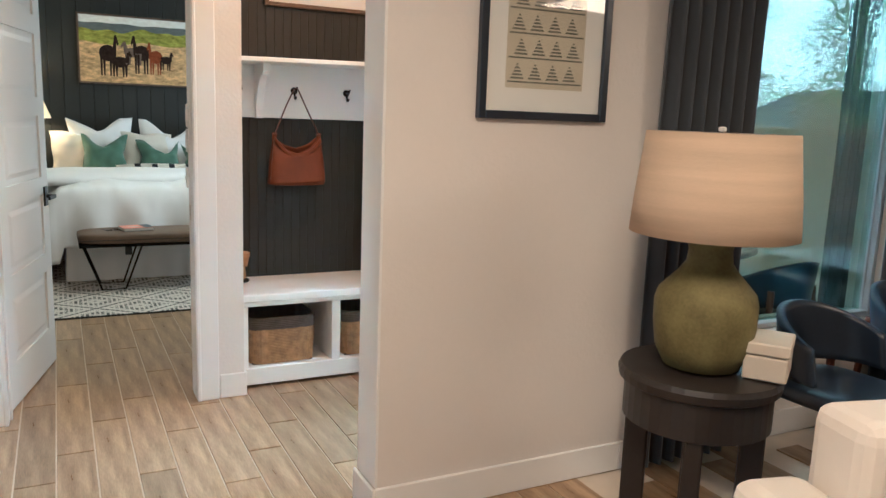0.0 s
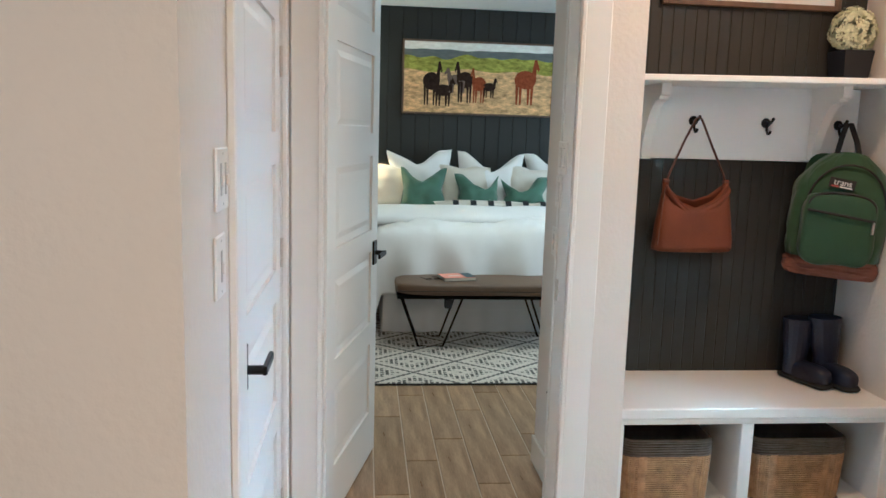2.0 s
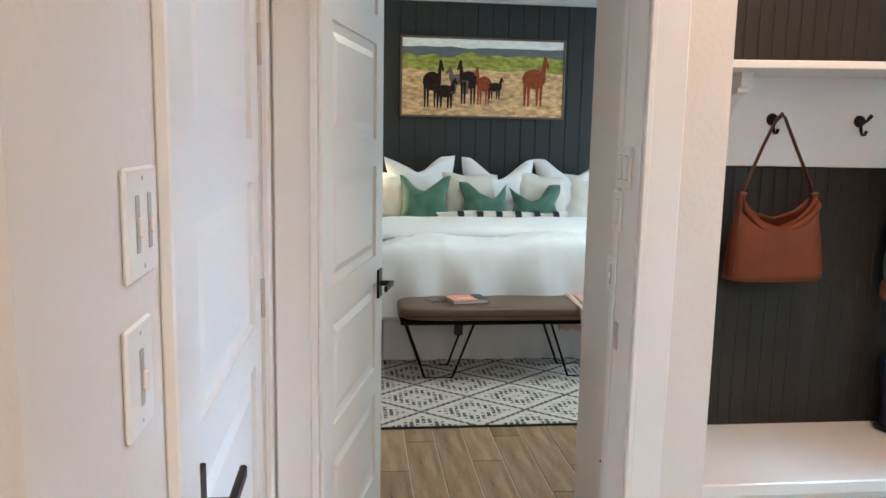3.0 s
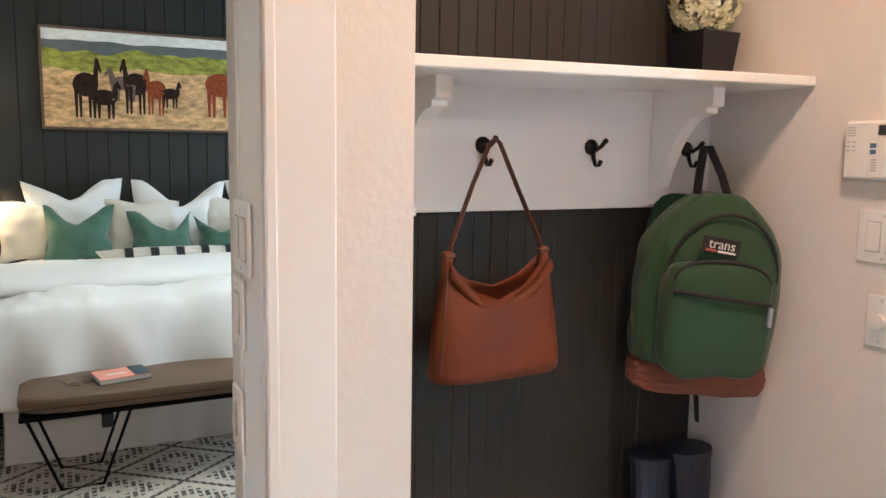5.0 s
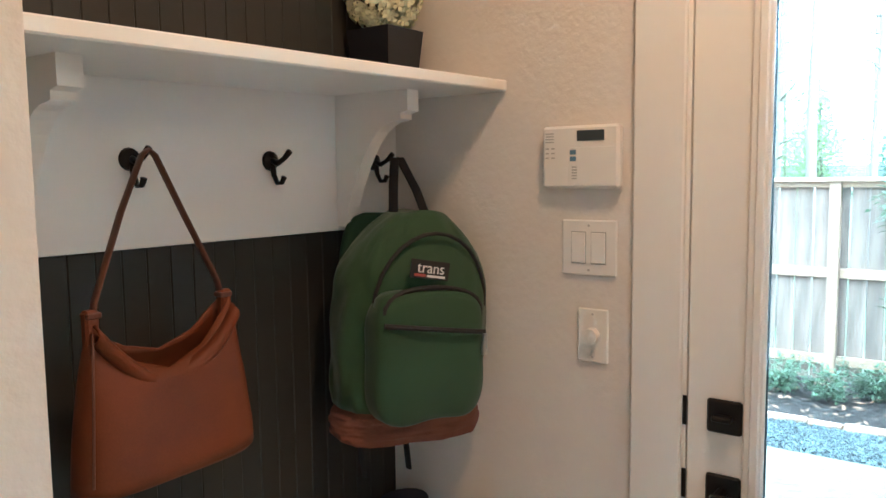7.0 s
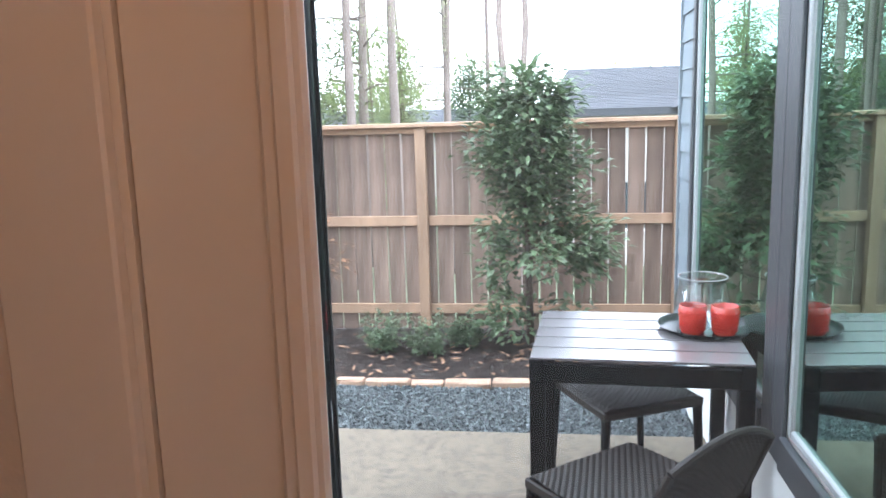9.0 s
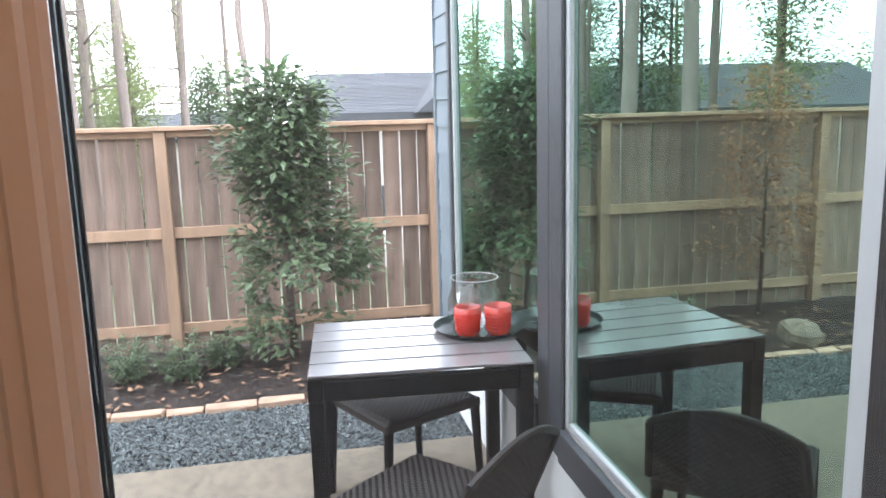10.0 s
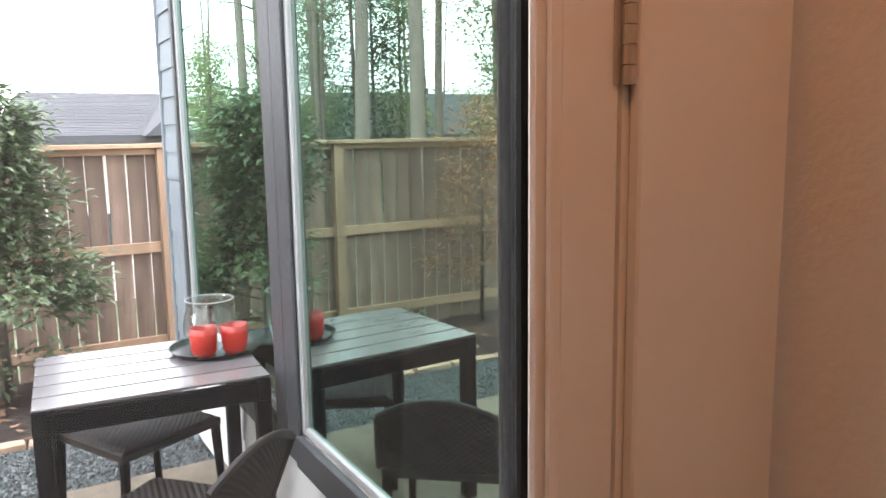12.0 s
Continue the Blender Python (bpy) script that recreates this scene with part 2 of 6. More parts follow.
def glass_mat(name, tint, rough, r0, reflect=(1, 1, 1)):
    """Clear through, mirror by the angle of view: r0 is the share each face mirrors head-on."""
    m = bpy.data.materials.new(name)
    m.use_nodes = True
    nt = m.node_tree
    n, l = nt.nodes, nt.links
    n.remove(n["Principled BSDF"])
    out = n["Material Output"]
    tr, gl, mx, lw = n.new("ShaderNodeBsdfTransparent"), n.new("ShaderNodeBsdfGlossy"), n.new("ShaderNodeMixShader"), n.new("ShaderNodeLayerWeight")
    tr.inputs[0].default_value = (*tint, 1)
    gl.inputs["Roughness"].default_value = rough
    gl.inputs["Color"].default_value = (*reflect, 1)
    lw.inputs[0].default_value = 0.5
    pw, ma = n.new("ShaderNodeMath"), n.new("ShaderNodeMath")
    pw.operation, ma.operation = "POWER", "MULTIPLY_ADD"
    pw.inputs[1].default_value = 5
    ma.inputs[1].default_value, ma.inputs[2].default_value = 1 - r0, r0
    l.new(lw.outputs["Facing"], pw.inputs[0])
    l.new(pw.outputs[0], ma.inputs[0])
    l.new(ma.outputs[0], mx.inputs[0])
    l.new(tr.outputs[0], mx.inputs[1])
    l.new(gl.outputs[0], mx.inputs[2])
    l.new(mx.outputs[0], out.inputs[0])
    return m


door_glass = glass_mat("door_glass", (0.97, 0.98, 0.975), 0.0, 0.02)
window_glass = glass_mat("window_glass", (0.34, 0.335, 0.31), 0.0, 0.40, (0.70, 1.0, 0.88))
# veiling glare put into the door glass as a small translucent share
veil, veil_mix = door_glass.node_tree.nodes.new("ShaderNodeBsdfTranslucent"), door_glass.node_tree.nodes.new("ShaderNodeMixShader")
veil_mix.inputs[0].default_value = 0.007
gn = door_glass.node_tree
gn.links.new(gn.nodes["Material Output"].inputs[0].links[0].from_socket, veil_mix.inputs[1])
gn.links.new(veil.outputs[0], veil_mix.inputs[2])
gn.links.new(veil_mix.outputs[0], gn.nodes["Material Output"].inputs[0])
jug_glass = glass_mat("jug_glass", (0.80, 0.83, 0.83), 0.04, 0.20)


def solid_glass(name, color, rough):
    m = bpy.data.materials.new(name)
    m.use_nodes = True
    b = m.node_tree.nodes["Principled BSDF"]
    b.inputs["Base Color"].default_value = (*color, 1)
    b.inputs["Roughness"].default_value = rough
    b.inputs["Transmission Weight"].default_value = 0.45
    return m


cup_red = solid_glass("cup_red", (0.75, 0.045, 0.02), 0.15)


def glow(name, color, strength, through=0.0):
    m = bpy.data.materials.new(name)
    m.use_nodes = True
    b = m.node_tree.nodes["Principled BSDF"]
    b.inputs["Base Color"].default_value = (*color, 1)
    b.inputs["Roughness"].default_value = 0.9
    b.inputs["Emission Color"].default_value = (*color, 1)
    b.inputs["Emission Strength"].default_value = strength
    return m


lit_shade = glow("lit_shade", (1.0, 0.68, 0.34), 0.20)
linen_shade = mat("linen_shade", (0.56, 0.43, 0.30), 0.9, var=0.14, scale=4, fine=170, bump=0.4, depth=0.002, stretch=(0.3, 0.3, 6))


# ---- mesh helpers ----
def thing(name, label, category, at=(0, 0, 0), rz=0.0, group="", kind=""):
    ob = new(name)
    ob.empty_display_size = 0.1
    ob.matrix_world = pose(*at, 0, 0, rz)
    return tagged(ob, label, category, group, kind)


def mesh_of(bm, material, smooth=False):
    me = bpy.data.meshes.new("mesh")
    bm.normal_update()
    bm.to_mesh(me)
    bm.free()
    for m in material if isinstance(material, (list, tuple)) else [material]:
        me.materials.append(m)
    if smooth:
        me.polygons.foreach_set("use_smooth", [True] * len(me.polygons))
    return me


def part(name, bm, material, parent=None, label="", smooth=False):
    ob = new(name, mesh_of(bm, material, smooth))
    if parent is not None:
        ob.parent = parent
    if label:
        ob["label"] = label
    return ob


def box(x0, x1, y0, y1, z0, z1, bevel=0.0, bm=None, seg=1):
    out = bm or bmesh.new()
    b = bmesh.new() if (bevel and bm) else out
    vs = [b.verts.new(p) for p in ((x0, y0, z0), (x1, y0, z0), (x1, y1, z0), (x0, y1, z0), (x0, y0, z1), (x1, y0, z1), (x1, y1, z1), (x0, y1, z1))]
    fs = [b.faces.new([vs[i] for i in f]) for f in ((3, 2, 1, 0), (4, 5, 6, 7), (0, 1, 5, 4), (1, 2, 6, 5), (2, 3, 7, 6), (3, 0, 4, 7))]
    if bevel:
        es = list({e for f in fs for e in f.edges})
        bmesh.ops.bevel(b, geom=es, offset=bevel, segments=seg, affect="EDGES", profile=0.5)
        if bm:
            join(out, b)
    return out


def join(bm, other, m=None):
    """Adds the other bmesh to bm, moved by m, and frees it."""
    me = bpy.data.meshes.new("tmp")
    if m is not None:
        bmesh.ops.transform(other, matrix=m, verts=other.verts)
    other.to_mesh(me)
    other.free()
    bm.from_mesh(me)
    bpy.data.meshes.remove(me)
    return bm


def lathe(profile, seg=24, bm=None):
    """Turns (radius, z) pairs about the z axis."""
    bm = bm or bmesh.new()
    rings = []
    for r, z in profile:
        rings.append([bm.verts.new((r * math.cos(2 * math.pi * i / seg), r * math.sin(2 * math.pi * i / seg), z)) for i in range(seg)] if r > 1e-5 else [bm.verts.new((0, 0, z))])
    for a, b in zip(rings, rings[1:]):
        for i in range(seg):
            j = (i + 1) % seg
            q = [a[i % len(a)], a[j % len(a)], b[j % len(b)], b[i % len(b)]]
            q = [v for k, v in enumerate(q) if v not in q[:k]]
            if len(q) > 2:
                bm.faces.new(q)
    return bm


def tube(path, radius, seg=8, bm=None, flat=1.0, closed=False):
    """A round or flattened rod along a path; radius may be a list."""
    bm = bm or bmesh.new()
    pts = [Vector(p) for p in path]
    rings = []
    ref = None
    for i, p in enumerate(pts):
        d = (pts[min(i + 1, len(pts) - 1)] - pts[max(i - 1, 0)]).normalized()
        if ref is None:
            ref = Vector((0, 0, 1)) if abs(d.z) < 0.9 else Vector((1, 0, 0))
        side = d.cross(ref).normalized()
        up = side.cross(d).normalized()
        ref = up
        r = radius[i] if isinstance(radius, (list, tuple)) else radius
        rings.append([bm.verts.new(p + side * (r * math.cos(2 * math.pi * k / seg)) + up * (r * flat * math.sin(2 * math.pi * k / seg))) for k in range(seg)])
    for a, b in zip(rings, rings[1:]):
        for k in range(seg):
            bm.faces.new((a[k], a[(k + 1) % seg], b[(k + 1) % seg], b[k]))
    bm.faces.new(rings[0][::-1])
    bm.faces.new(rings[-1])
    return bm


def blob(nx, ny, fn, closed_u=False):
    """A sheet of nx by ny points from fn(u, v)."""
    bm = bmesh.new()
    g = [[bm.verts.new(fn(i / nx, j / ny)) for j in range(ny + 1)] for i in range(nx + 1)]
    for i in range(nx):
        for j in range(ny):
            bm.faces.new((g[i][j], g[i + 1][j], g[i + 1][j + 1], g[i][j + 1]))
    return bm


def ellipsoid(rx, ry, rz, power=2.0, nu=24, nv=14, wobble=0.0, seed=0):
    """A rounded box: power 2 is an ellipsoid, higher is squarer."""
    def fn(u, v):
        a, b = 2 * math.pi * u, math.pi * (v - 0.5)
        def sp(c):
            return math.copysign(abs(c) ** (2 / power), c)
        p = Vector((rx * sp(math.cos(b)) * sp(math.cos(a)), ry * sp(math.cos(b)) * sp(math.sin(a)), rz * sp(math.sin(b))))
        if wobble:
            p += p.normalized() * wobble * noise.noise(p * 9 + Vector((seed, 0, 0)))
        return p
    bm = blob(nu, nv, fn)
    bmesh.ops.remove_doubles(bm, verts=bm.verts, dist=1e-4)
    return bm


def wall(name, label, boxes, material=None):
    bm = bmesh.new()
    for b in boxes:
        box(*b, bm=bm)
    return tagged(part(name, bm, material or wall_paint), label, "wall", kind="structure")

# ---- structure ----
H = 2.75
DOOR_H = 2.44
tagged(part("floor_slab", box(2.235, 4.2, 6.9, 11.4, -0.12, -0.006, bm=box(-4.2, 2.235, 4.843, 11.4, -0.12, -0.006, bm=box(-4.2, 6.2, -2.0, 4.843, -0.12, -0.006))), grout), "pale grout bed under the wood-look floor tiles", "floor", kind="structure")
bm = box(-4.2, 6.2, -2.0, 4.843, H, H + 0.1)
box(-4.2, 2.4, 4.843, 11.4, H, H + 0.1, bm=bm)
box(2.4, 4.2, 6.9, 11.4, H, H + 0.1, bm=bm)
tagged(part("ceiling", bm, ceiling_paint), "plain white painted ceiling", "ceiling", kind="structure")

# hall, west side: closed panel door in the wall
wall("wall_hall_west", "warm white textured drywall beside the closed hall door", [(-0.29, -0.15, 4.88, 5.235, 0, H), (-0.29, -0.15, 6.125, 6.2, 0, H), (-0.29, -0.15, 5.235, 6.125, DOOR_H + 0.02, H)])
wall("wall_living_north_west", "warm white textured drywall of the living room", [(-4.2, -0.15, 4.74, 4.88, 0, H)])
# bedroom doorway and the nook's side wall
wall("wall_bedroom_doorway", "white wall round the bedroom doorway", [(-4.2, -0.04, 6.2, 6.34, 0, H), (0.865, 1.085, 6.2, 6.34, 0, H), (-0.04, 0.865, 6.2, 6.34, DOOR_H + 0.02, H)])
wall("wall_bedroom_entry", "white entry wall between the bedroom and the mudroom nook", [(0.95, 1.085, 6.34, 6.76, 0, H), (0.95, 4.2, 6.76, 7.0, 0, H)])
wall("wall_hall_east", "white drywall with the glazed patio door", [(2.235, 2.40, 5.985, 6.76, 0, H), (2.235, 2.40, 4.93, 5.125, 0, H), (2.235, 2.40, 5.125, 5.985, DOOR_H + 0.03, H)])
wall("wall_living_north", "warm white textured drywall with a framed print", [(1.262, 2.40, 4.72, 4.90, 0, H)])
wall("wall_living_window", "painted wall with two large windows", [(2.40, 2.795, 4.72, 4.845, 0, H), (4.157, 4.377, 4.72, 4.845, 0, H), (5.84, 6.25, 4.72, 4.845, 0, H), (2.795, 4.157, 4.72, 4.845, 0, 0.525), (4.377, 5.84, 4.72, 4.845, 0, 0.525), (2.795, 4.157, 4.72, 4.845, 2.47, H), (4.377, 5.84, 4.72, 4.845, 2.47, H)])
wall("wall_living_east", "plain warm white living room wall", [(6.11, 6.25, -2.0, 4.72, 0, H)])
wall("wall_living_south", "plain warm white living room wall", [(-4.2, 6.25, -2.14, -2.0, 0, H)])
wall("wall_living_west", "plain warm white unbroken west wall of the living room", [(-4.34, -4.2, -2.14, 11.4, 0, H)])
wall("wall_bedroom_north", "warm white bedroom wall beside the dark panelling", [(-4.2, 4.2, 11.27, 11.4, 0, H)])
wall("wall_bedroom_east", "plain warm white bedroom wall", [(4.2, 4.34, 6.76, 11.4, 0, H)])

# white corner board on the end of the living room wall
tagged(part("corner_trim", box(1.250, 1.2615, 4.716, 4.904, 0.13, H, 0.002), trim_paint), "white painted end of the wall", "trim", kind="structure")


def baseboard(x0, x1, y0, y1, side):
    """A tall flat skirting with an eased top; side is the way it faces."""
    bm = box(x0, x1, y0, y1, 0, 0.13, 0.004)
    tagged(part("baseboard", bm, trim_paint), "tall white painted baseboard", "baseboard", kind="structure")


baseboard(1.248, 2.40, 4.705, 4.7195, "s")
baseboard(1.236, 1.2495, 4.705, 4.915, "w")
baseboard(1.262, 2.234, 4.9005, 4.915, "n")
baseboard(0.957, 1.095, 6.186, 6.1995, "s")
baseboard(1.0855, 1.098, 6.1865, 6.30, "e")
baseboard(0.936, 0.9495, 6.36, 7.0, "w")
baseboard(-0.1495, -0.136, 4.74, 5.12, "e")
baseboard(-4.2, -0.136, 4.725, 4.7395, "s")
baseboard(2.2215, 2.2345, 6.075, 6.30, "w")
baseboard(-4.2, 0.04, 11.255, 11.2695, "s")
baseboard(2.40, 6.11, 4.705, 4.7195, "s")

# dark panelling behind the bed, each board its own piece
panel = tagged(new("wall_panelling"), "dark grey-green vertical board panelling behind the bed", "wall", kind="structure")
part("backing", box(0.05, 4.2, 11.25, 11.2695, 0, H), groove, panel)
board = mesh_of(box(0.0, 0.137, -0.014, -0.0005, 0, H - 0.002, 0.003), dark_board)
x = 0.05
while x < 4.15:
    ob = new("board", board)
    ob.parent = panel
    ob.location = (x, 11.25, 0.001)
    x += 0.14

# nook panelling: beadboard below the hook rail and above the shelf
nook_panel = tagged(new("nook_panelling"), "dark grey-green beadboard lining of the mudroom nook", "wall", kind="structure")
part("backing", box(1.086, 2.2345, 6.748, 6.7595, 0.5, 2.7), groove, nook_panel)
low = mesh_of(box(0, 0.0495, -0.012, -0.0005, 0.53, 1.468, 0.002), dark_board)
high = mesh_of(box(0, 0.0495, -0.012, -0.0005, 1.81, 2.69, 0.002), dark_board)
for i in range(23):
    for me in (low, high):
        ob = new("board", me)
        ob.parent = nook_panel
        ob.location = (1.087 + i * 0.0499, 6.748, 0)
tagged(part("hook_rail", box(1.0865, 2.234, 6.715, 6.7475, 1.47, 1.782, 0.002), trim_paint), "wide white painted hook rail board", "trim", kind="structure")
sb = box(1.0865, 2.234, 6.385, 6.7145, 1.784, 1.808, 0.003)
for v in sb.verts:
    v.co.z -= 0.02 * (2.234 - v.co.x) / 1.148
tagged(part("nook_shelf", sb, trim_paint), "white painted shelf across the mudroom nook", "shelf")

# bench with two open cubbies
bench = thing("mudroom_bench", "white built-in mudroom bench with two open cubbies", "bench", (0, 0, 0))
part("bench_top", box(1.0865, 2.234, 6.262, 6.747, 0.488, 0.53, 0.004), trim_paint, bench)
part("cubby_base", box(1.0865, 2.234, 6.275, 6.747, 0.02, 0.115, 0.003), trim_paint, bench)
part("face_rail", box(1.0865, 2.234, 6.275, 6.297, 0.462, 0.487, 0.002), trim_paint, bench)
part("divider", box(1.598, 1.648, 6.275, 6.747, 0.1155, 0.4615, 0.002), trim_paint, bench)
part("side_panel", box(1.0865, 1.125, 6.275, 6.747, 0.1155, 0.4615, 0.002), trim_paint, bench)
part("side_panel", box(2.195, 2.234, 6.275, 6.747, 0.1155, 0.4615, 0.002), trim_paint, bench)
part("back_panel", box(1.1255, 2.1945, 6.735, 6.747, 0.1155, 0.4615), wall_paint, bench)


# ---- doors ----
def panel_door(name, label, width, height, handle_at, swing_label=""):
    """Five-panel interior door; its hinge edge is the local z axis, the leaf runs along +x, the front faces -y."""
    d = thing(name, label, "door")
    th = 0.035
    bm = bmesh.new()
    stile = 0.115
    box(0, stile, 0, th, 0, height, bm=bm)
    box(width - stile, width, 0, th, 0, height, bm=bm)
    bottoms = [0.0]
    n, lo, hi = 5, 0.22, 0.12
    pitch = (height - lo - hi + 0.10) / n
    rails = [(0, lo)] + [(lo + pitch * (i + 1) - 0.10, lo + pitch * (i + 1)) for i in range(n - 1)] + [(height - hi, height)]
    for a, b in rails:
        box(stile, width - stile, 0, th, a, b, bm=bm)
    part("door_frame", bm, trim_paint, d)
    for (a0, a1), (b0, b1) in zip(rails, rails[1:]):
        pb = box(stile, width - stile, 0.011, th - 0.011, a1, b0)
        for s in (0, 1):
            y = 0.011 if s == 0 else th - 0.011
            dy = -0.008 if s == 0 else 0.008
            i0, i1 = 0.03, 0.055
            o = [pb.verts.new(p) for p in ((stile + i0, y + dy * 0.02, a1 + i0), (width - stile - i0, y + dy * 0.02, a1 + i0), (width - stile - i0, y + dy * 0.02, b0 - i0), (stile + i0, y + dy * 0.02, b0 - i0))]
            q = [pb.verts.new(p) for p in ((stile + i1, y + dy, a1 + i1), (width - stile - i1, y + dy, a1 + i1), (width - stile - i1, y + dy, b0 - i1), (stile + i1, y + dy, b0 - i1))]
            for k in range(4):
                f = (o[k], o[(k + 1) % 4], q[(k + 1) % 4], q[k])
                pb.faces.new(f if s == 0 else f[::-1])
            pb.faces.new(q if s == 0 else q[::-1])
        part("panel", pb, trim_paint, d)
    for s in (0, 1):
        y, k = (0, -1) if s == 0 else (th, 1)
        h = part("door_handle", box(width - 0.096, width - 0.034, min(y, y + k * 0.009), max(y, y + k * 0.009), 0.925, 1.035, 0.002), black_metal, d, "black square rosette and lever")
        lev = tube([(width - 0.065, y + k * 0.009, 0.98), (width - 0.065, y + k * 0.05, 0.98)], 0.011, 10)
        box(width - 0.185, width - 0.054, min(y + k * 0.046, y + k * 0.058), max(y + k * 0.046, y + k * 0.058), 0.969, 0.991, 0.003, bm=lev)
        part("lever", lev, black_metal, h)
    for z in (0.25, 1.13, 1.75, 2.2):
        hb = box(-0.004, 0.002, 0.0, 0.033, z - 0.05, z + 0.05)
        for i in range(3):
            join(hb, lathe([(0.0, -0.016), (0.007, -0.016), (0.007, 0.016), (0.0, 0.016)], 10), pose(-0.006, th + 0.004, z - 0.033 + i * 0.033))
        part("hinge", hb, hinge_paint, d)
    return d


hall_door = panel_door("door_1", "closed white five-panel door with a black lever", 0.86, DOOR_H - 0.02, 0)
hall_door.matrix_world = pose(-0.190, 6.115, 0.01, 0, 0, -90)
tagged(hall_door, kind="structure")
bed_door = panel_door("door_2", "open white five-panel bedroom door with a black lever", 0.835, DOOR_H - 0.02, 0)
bed_door.matrix_world = pose(-0.012, 6.345, 0.01, 0, 0, 76.5)
tagged(bed_door, kind="structure")


def casing_y(name, x0, x1, y, face, top, w=0.105):
    """Flat door casing on a wall whose face is at y and looks along face (-1 or 1): two legs, a head and a back band."""
    c = tagged(new(name), "white painted flat door casing", "trim", kind="structure")
    ya, yb = sorted((y + face * 0.0005, y + face * 0.018))
    for a, b in ((x0 - w, x0), (x1, x1 + w)):
        part("casing_leg", box(a, b, ya, yb, 0.0, top + w, 0.003), trim_paint, c)
        edge = (a, a + 0.016) if a < x0 else (b - 0.016, b)
    part("casing_head", box(x0 + 0.0005, x1 - 0.0005, ya, yb, top, top + w, 0.003), trim_paint, c)
    for a, b in ((x0 - 0.014, x0 + 0.004), (x1 - 0.004, x1 + 0.014)):
        ye = sorted((y + face * 0.0185, y + face * 0.026))
        part("inner_bead", box(a, b, ye[0], ye[1], 0.0, top, 0.003), trim_paint, c)
    return c


casing_y("door_casing_1", -0.022, 0.847, 6.2, -1, DOOR_H)
casing_y("door_casing_2", -0.022, 0.847, 6.34, 1, DOOR_H, 0.09)
jamb = tagged(new("door_jamb"), "white bedroom door jamb with stop", "trim", kind="structure")
part("jamb_side", box(-0.0395, -0.018, 6.2005, 6.3395, 0, DOOR_H), trim_paint, jamb)
part("jamb_side", box(0.843, 0.8645, 6.2005, 6.3395, 0, DOOR_H), trim_paint, jamb)
part("jamb_head", box(-0.0395, 0.8645, 6.2005, 6.3395, DOOR_H + 0.0005, DOOR_H + 0.0195), trim_paint, jamb)
part("jamb_return", box(0.853, 0.9496, 6.3605, 6.42, 0, DOOR_H), trim_paint, jamb)
part("stop", box(-0.0175, -0.006, 6.25, 6.295, 0, DOOR_H - 0.001, 0.002), trim_paint, jamb)
part("strike_plate", box(0.8395, 0.8428, 6.30, 6.33, 0.94, 1.02), hinge_paint, jamb)

# casing of the hall door, on the wall that faces east
cas = tagged(new("door_casing_3"), "white painted casing of the closed hall door", "trim", kind="structure")
part("casing_leg", box(-0.1495, -0.132, 5.125, 5.24, 0.0, DOOR_H + 0.1, 0.003), trim_paint, cas)
part("casing_leg", box(-0.1495, -0.132, 6.12, 6.181, 0.0, DOOR_H + 0.1, 0.003), trim_paint, cas)
part("casing_head", box(-0.1495, -0.132, 5.2405, 6.1195, DOOR_H + 0.005, DOOR_H + 0.1, 0.003), trim_paint, cas)
part("jamb_side", box(-0.2895, -0.1505, 5.2355, 5.2525, 0, DOOR_H + 0.005), trim_paint, cas)
part("jamb_side", box(-0.2895, -0.1505, 6.1175, 6.1245, 0, DOOR_H + 0.005), trim_paint, cas)
tagged(part("closet_wall", box(-4.2, -0.2905, 5.0, 5.02, 0, H), wall_paint), "plain closet wall behind the closed door", "wall", kind="structure")

# ---- glazed patio door, closed ----
pd = tagged(thing("patio_door", "closed white full-glass patio door with black hardware", "door"), kind="structure")
Y0, Y1 = 5.168, 5.962
LA, LB = 5.288, 5.812
XF = 2.237
ZB, ZT = 0.26, 2.26
for nm, b in (("latch_stile", (XF, XF + 0.044, LB + 0.02, Y1, 0.012, DOOR_H)), ("hinge_stile", (XF, XF + 0.044, Y0, LA - 0.02, 0.012, DOOR_H)), ("bottom_rail", (XF, XF + 0.044, LA - 0.0195, LB + 0.0195, 0.012, ZB)), ("top_rail", (XF, XF + 0.044, LA - 0.0195, LB + 0.0195, ZT, DOOR_H))):
    part(nm, box(*b, 0.002), trim_paint, pd)
for sx, xx in ((-1, XF), (1, XF + 0.044)):
    k = 0.0 if sx < 0 else 0.012
    for nm, (a, b, c, d) in (("lite_moulding", (LB + k, LB + 0.04, ZB, ZT)), ("lite_moulding", (LA - 0.04, LA - k, ZB, ZT)), ("lite_moulding", (LA, LB, ZB - 0.03, ZB + 0.012)), ("lite_moulding", (LA, LB, ZT - 0.012, ZT + 0.03))):
        x0, x1 = sorted((xx + sx * (0.0005 if sx < 0 else 0.017), xx + sx * (0.011 if sx < 0 else 0.022)))
        mb = box(x0, x1, a, b, c, d, 0.004)
        w = 0.008
        x0, x1 = sorted((xx + sx * (0.0115 if sx < 0 else 0.0225), xx + sx * (0.018 if sx < 0 else 0.026)))
        if d - c > 1:
            box(x0, x1, a + 0.008, b - 0.014, c, d, 0.003, bm=mb)
        else:
            box(x0, x1, a, b, c + 0.008, d - 0.014, 0.003, bm=mb)
        part(nm, mb, trim_paint if sx < 0 else black_trim, pd)
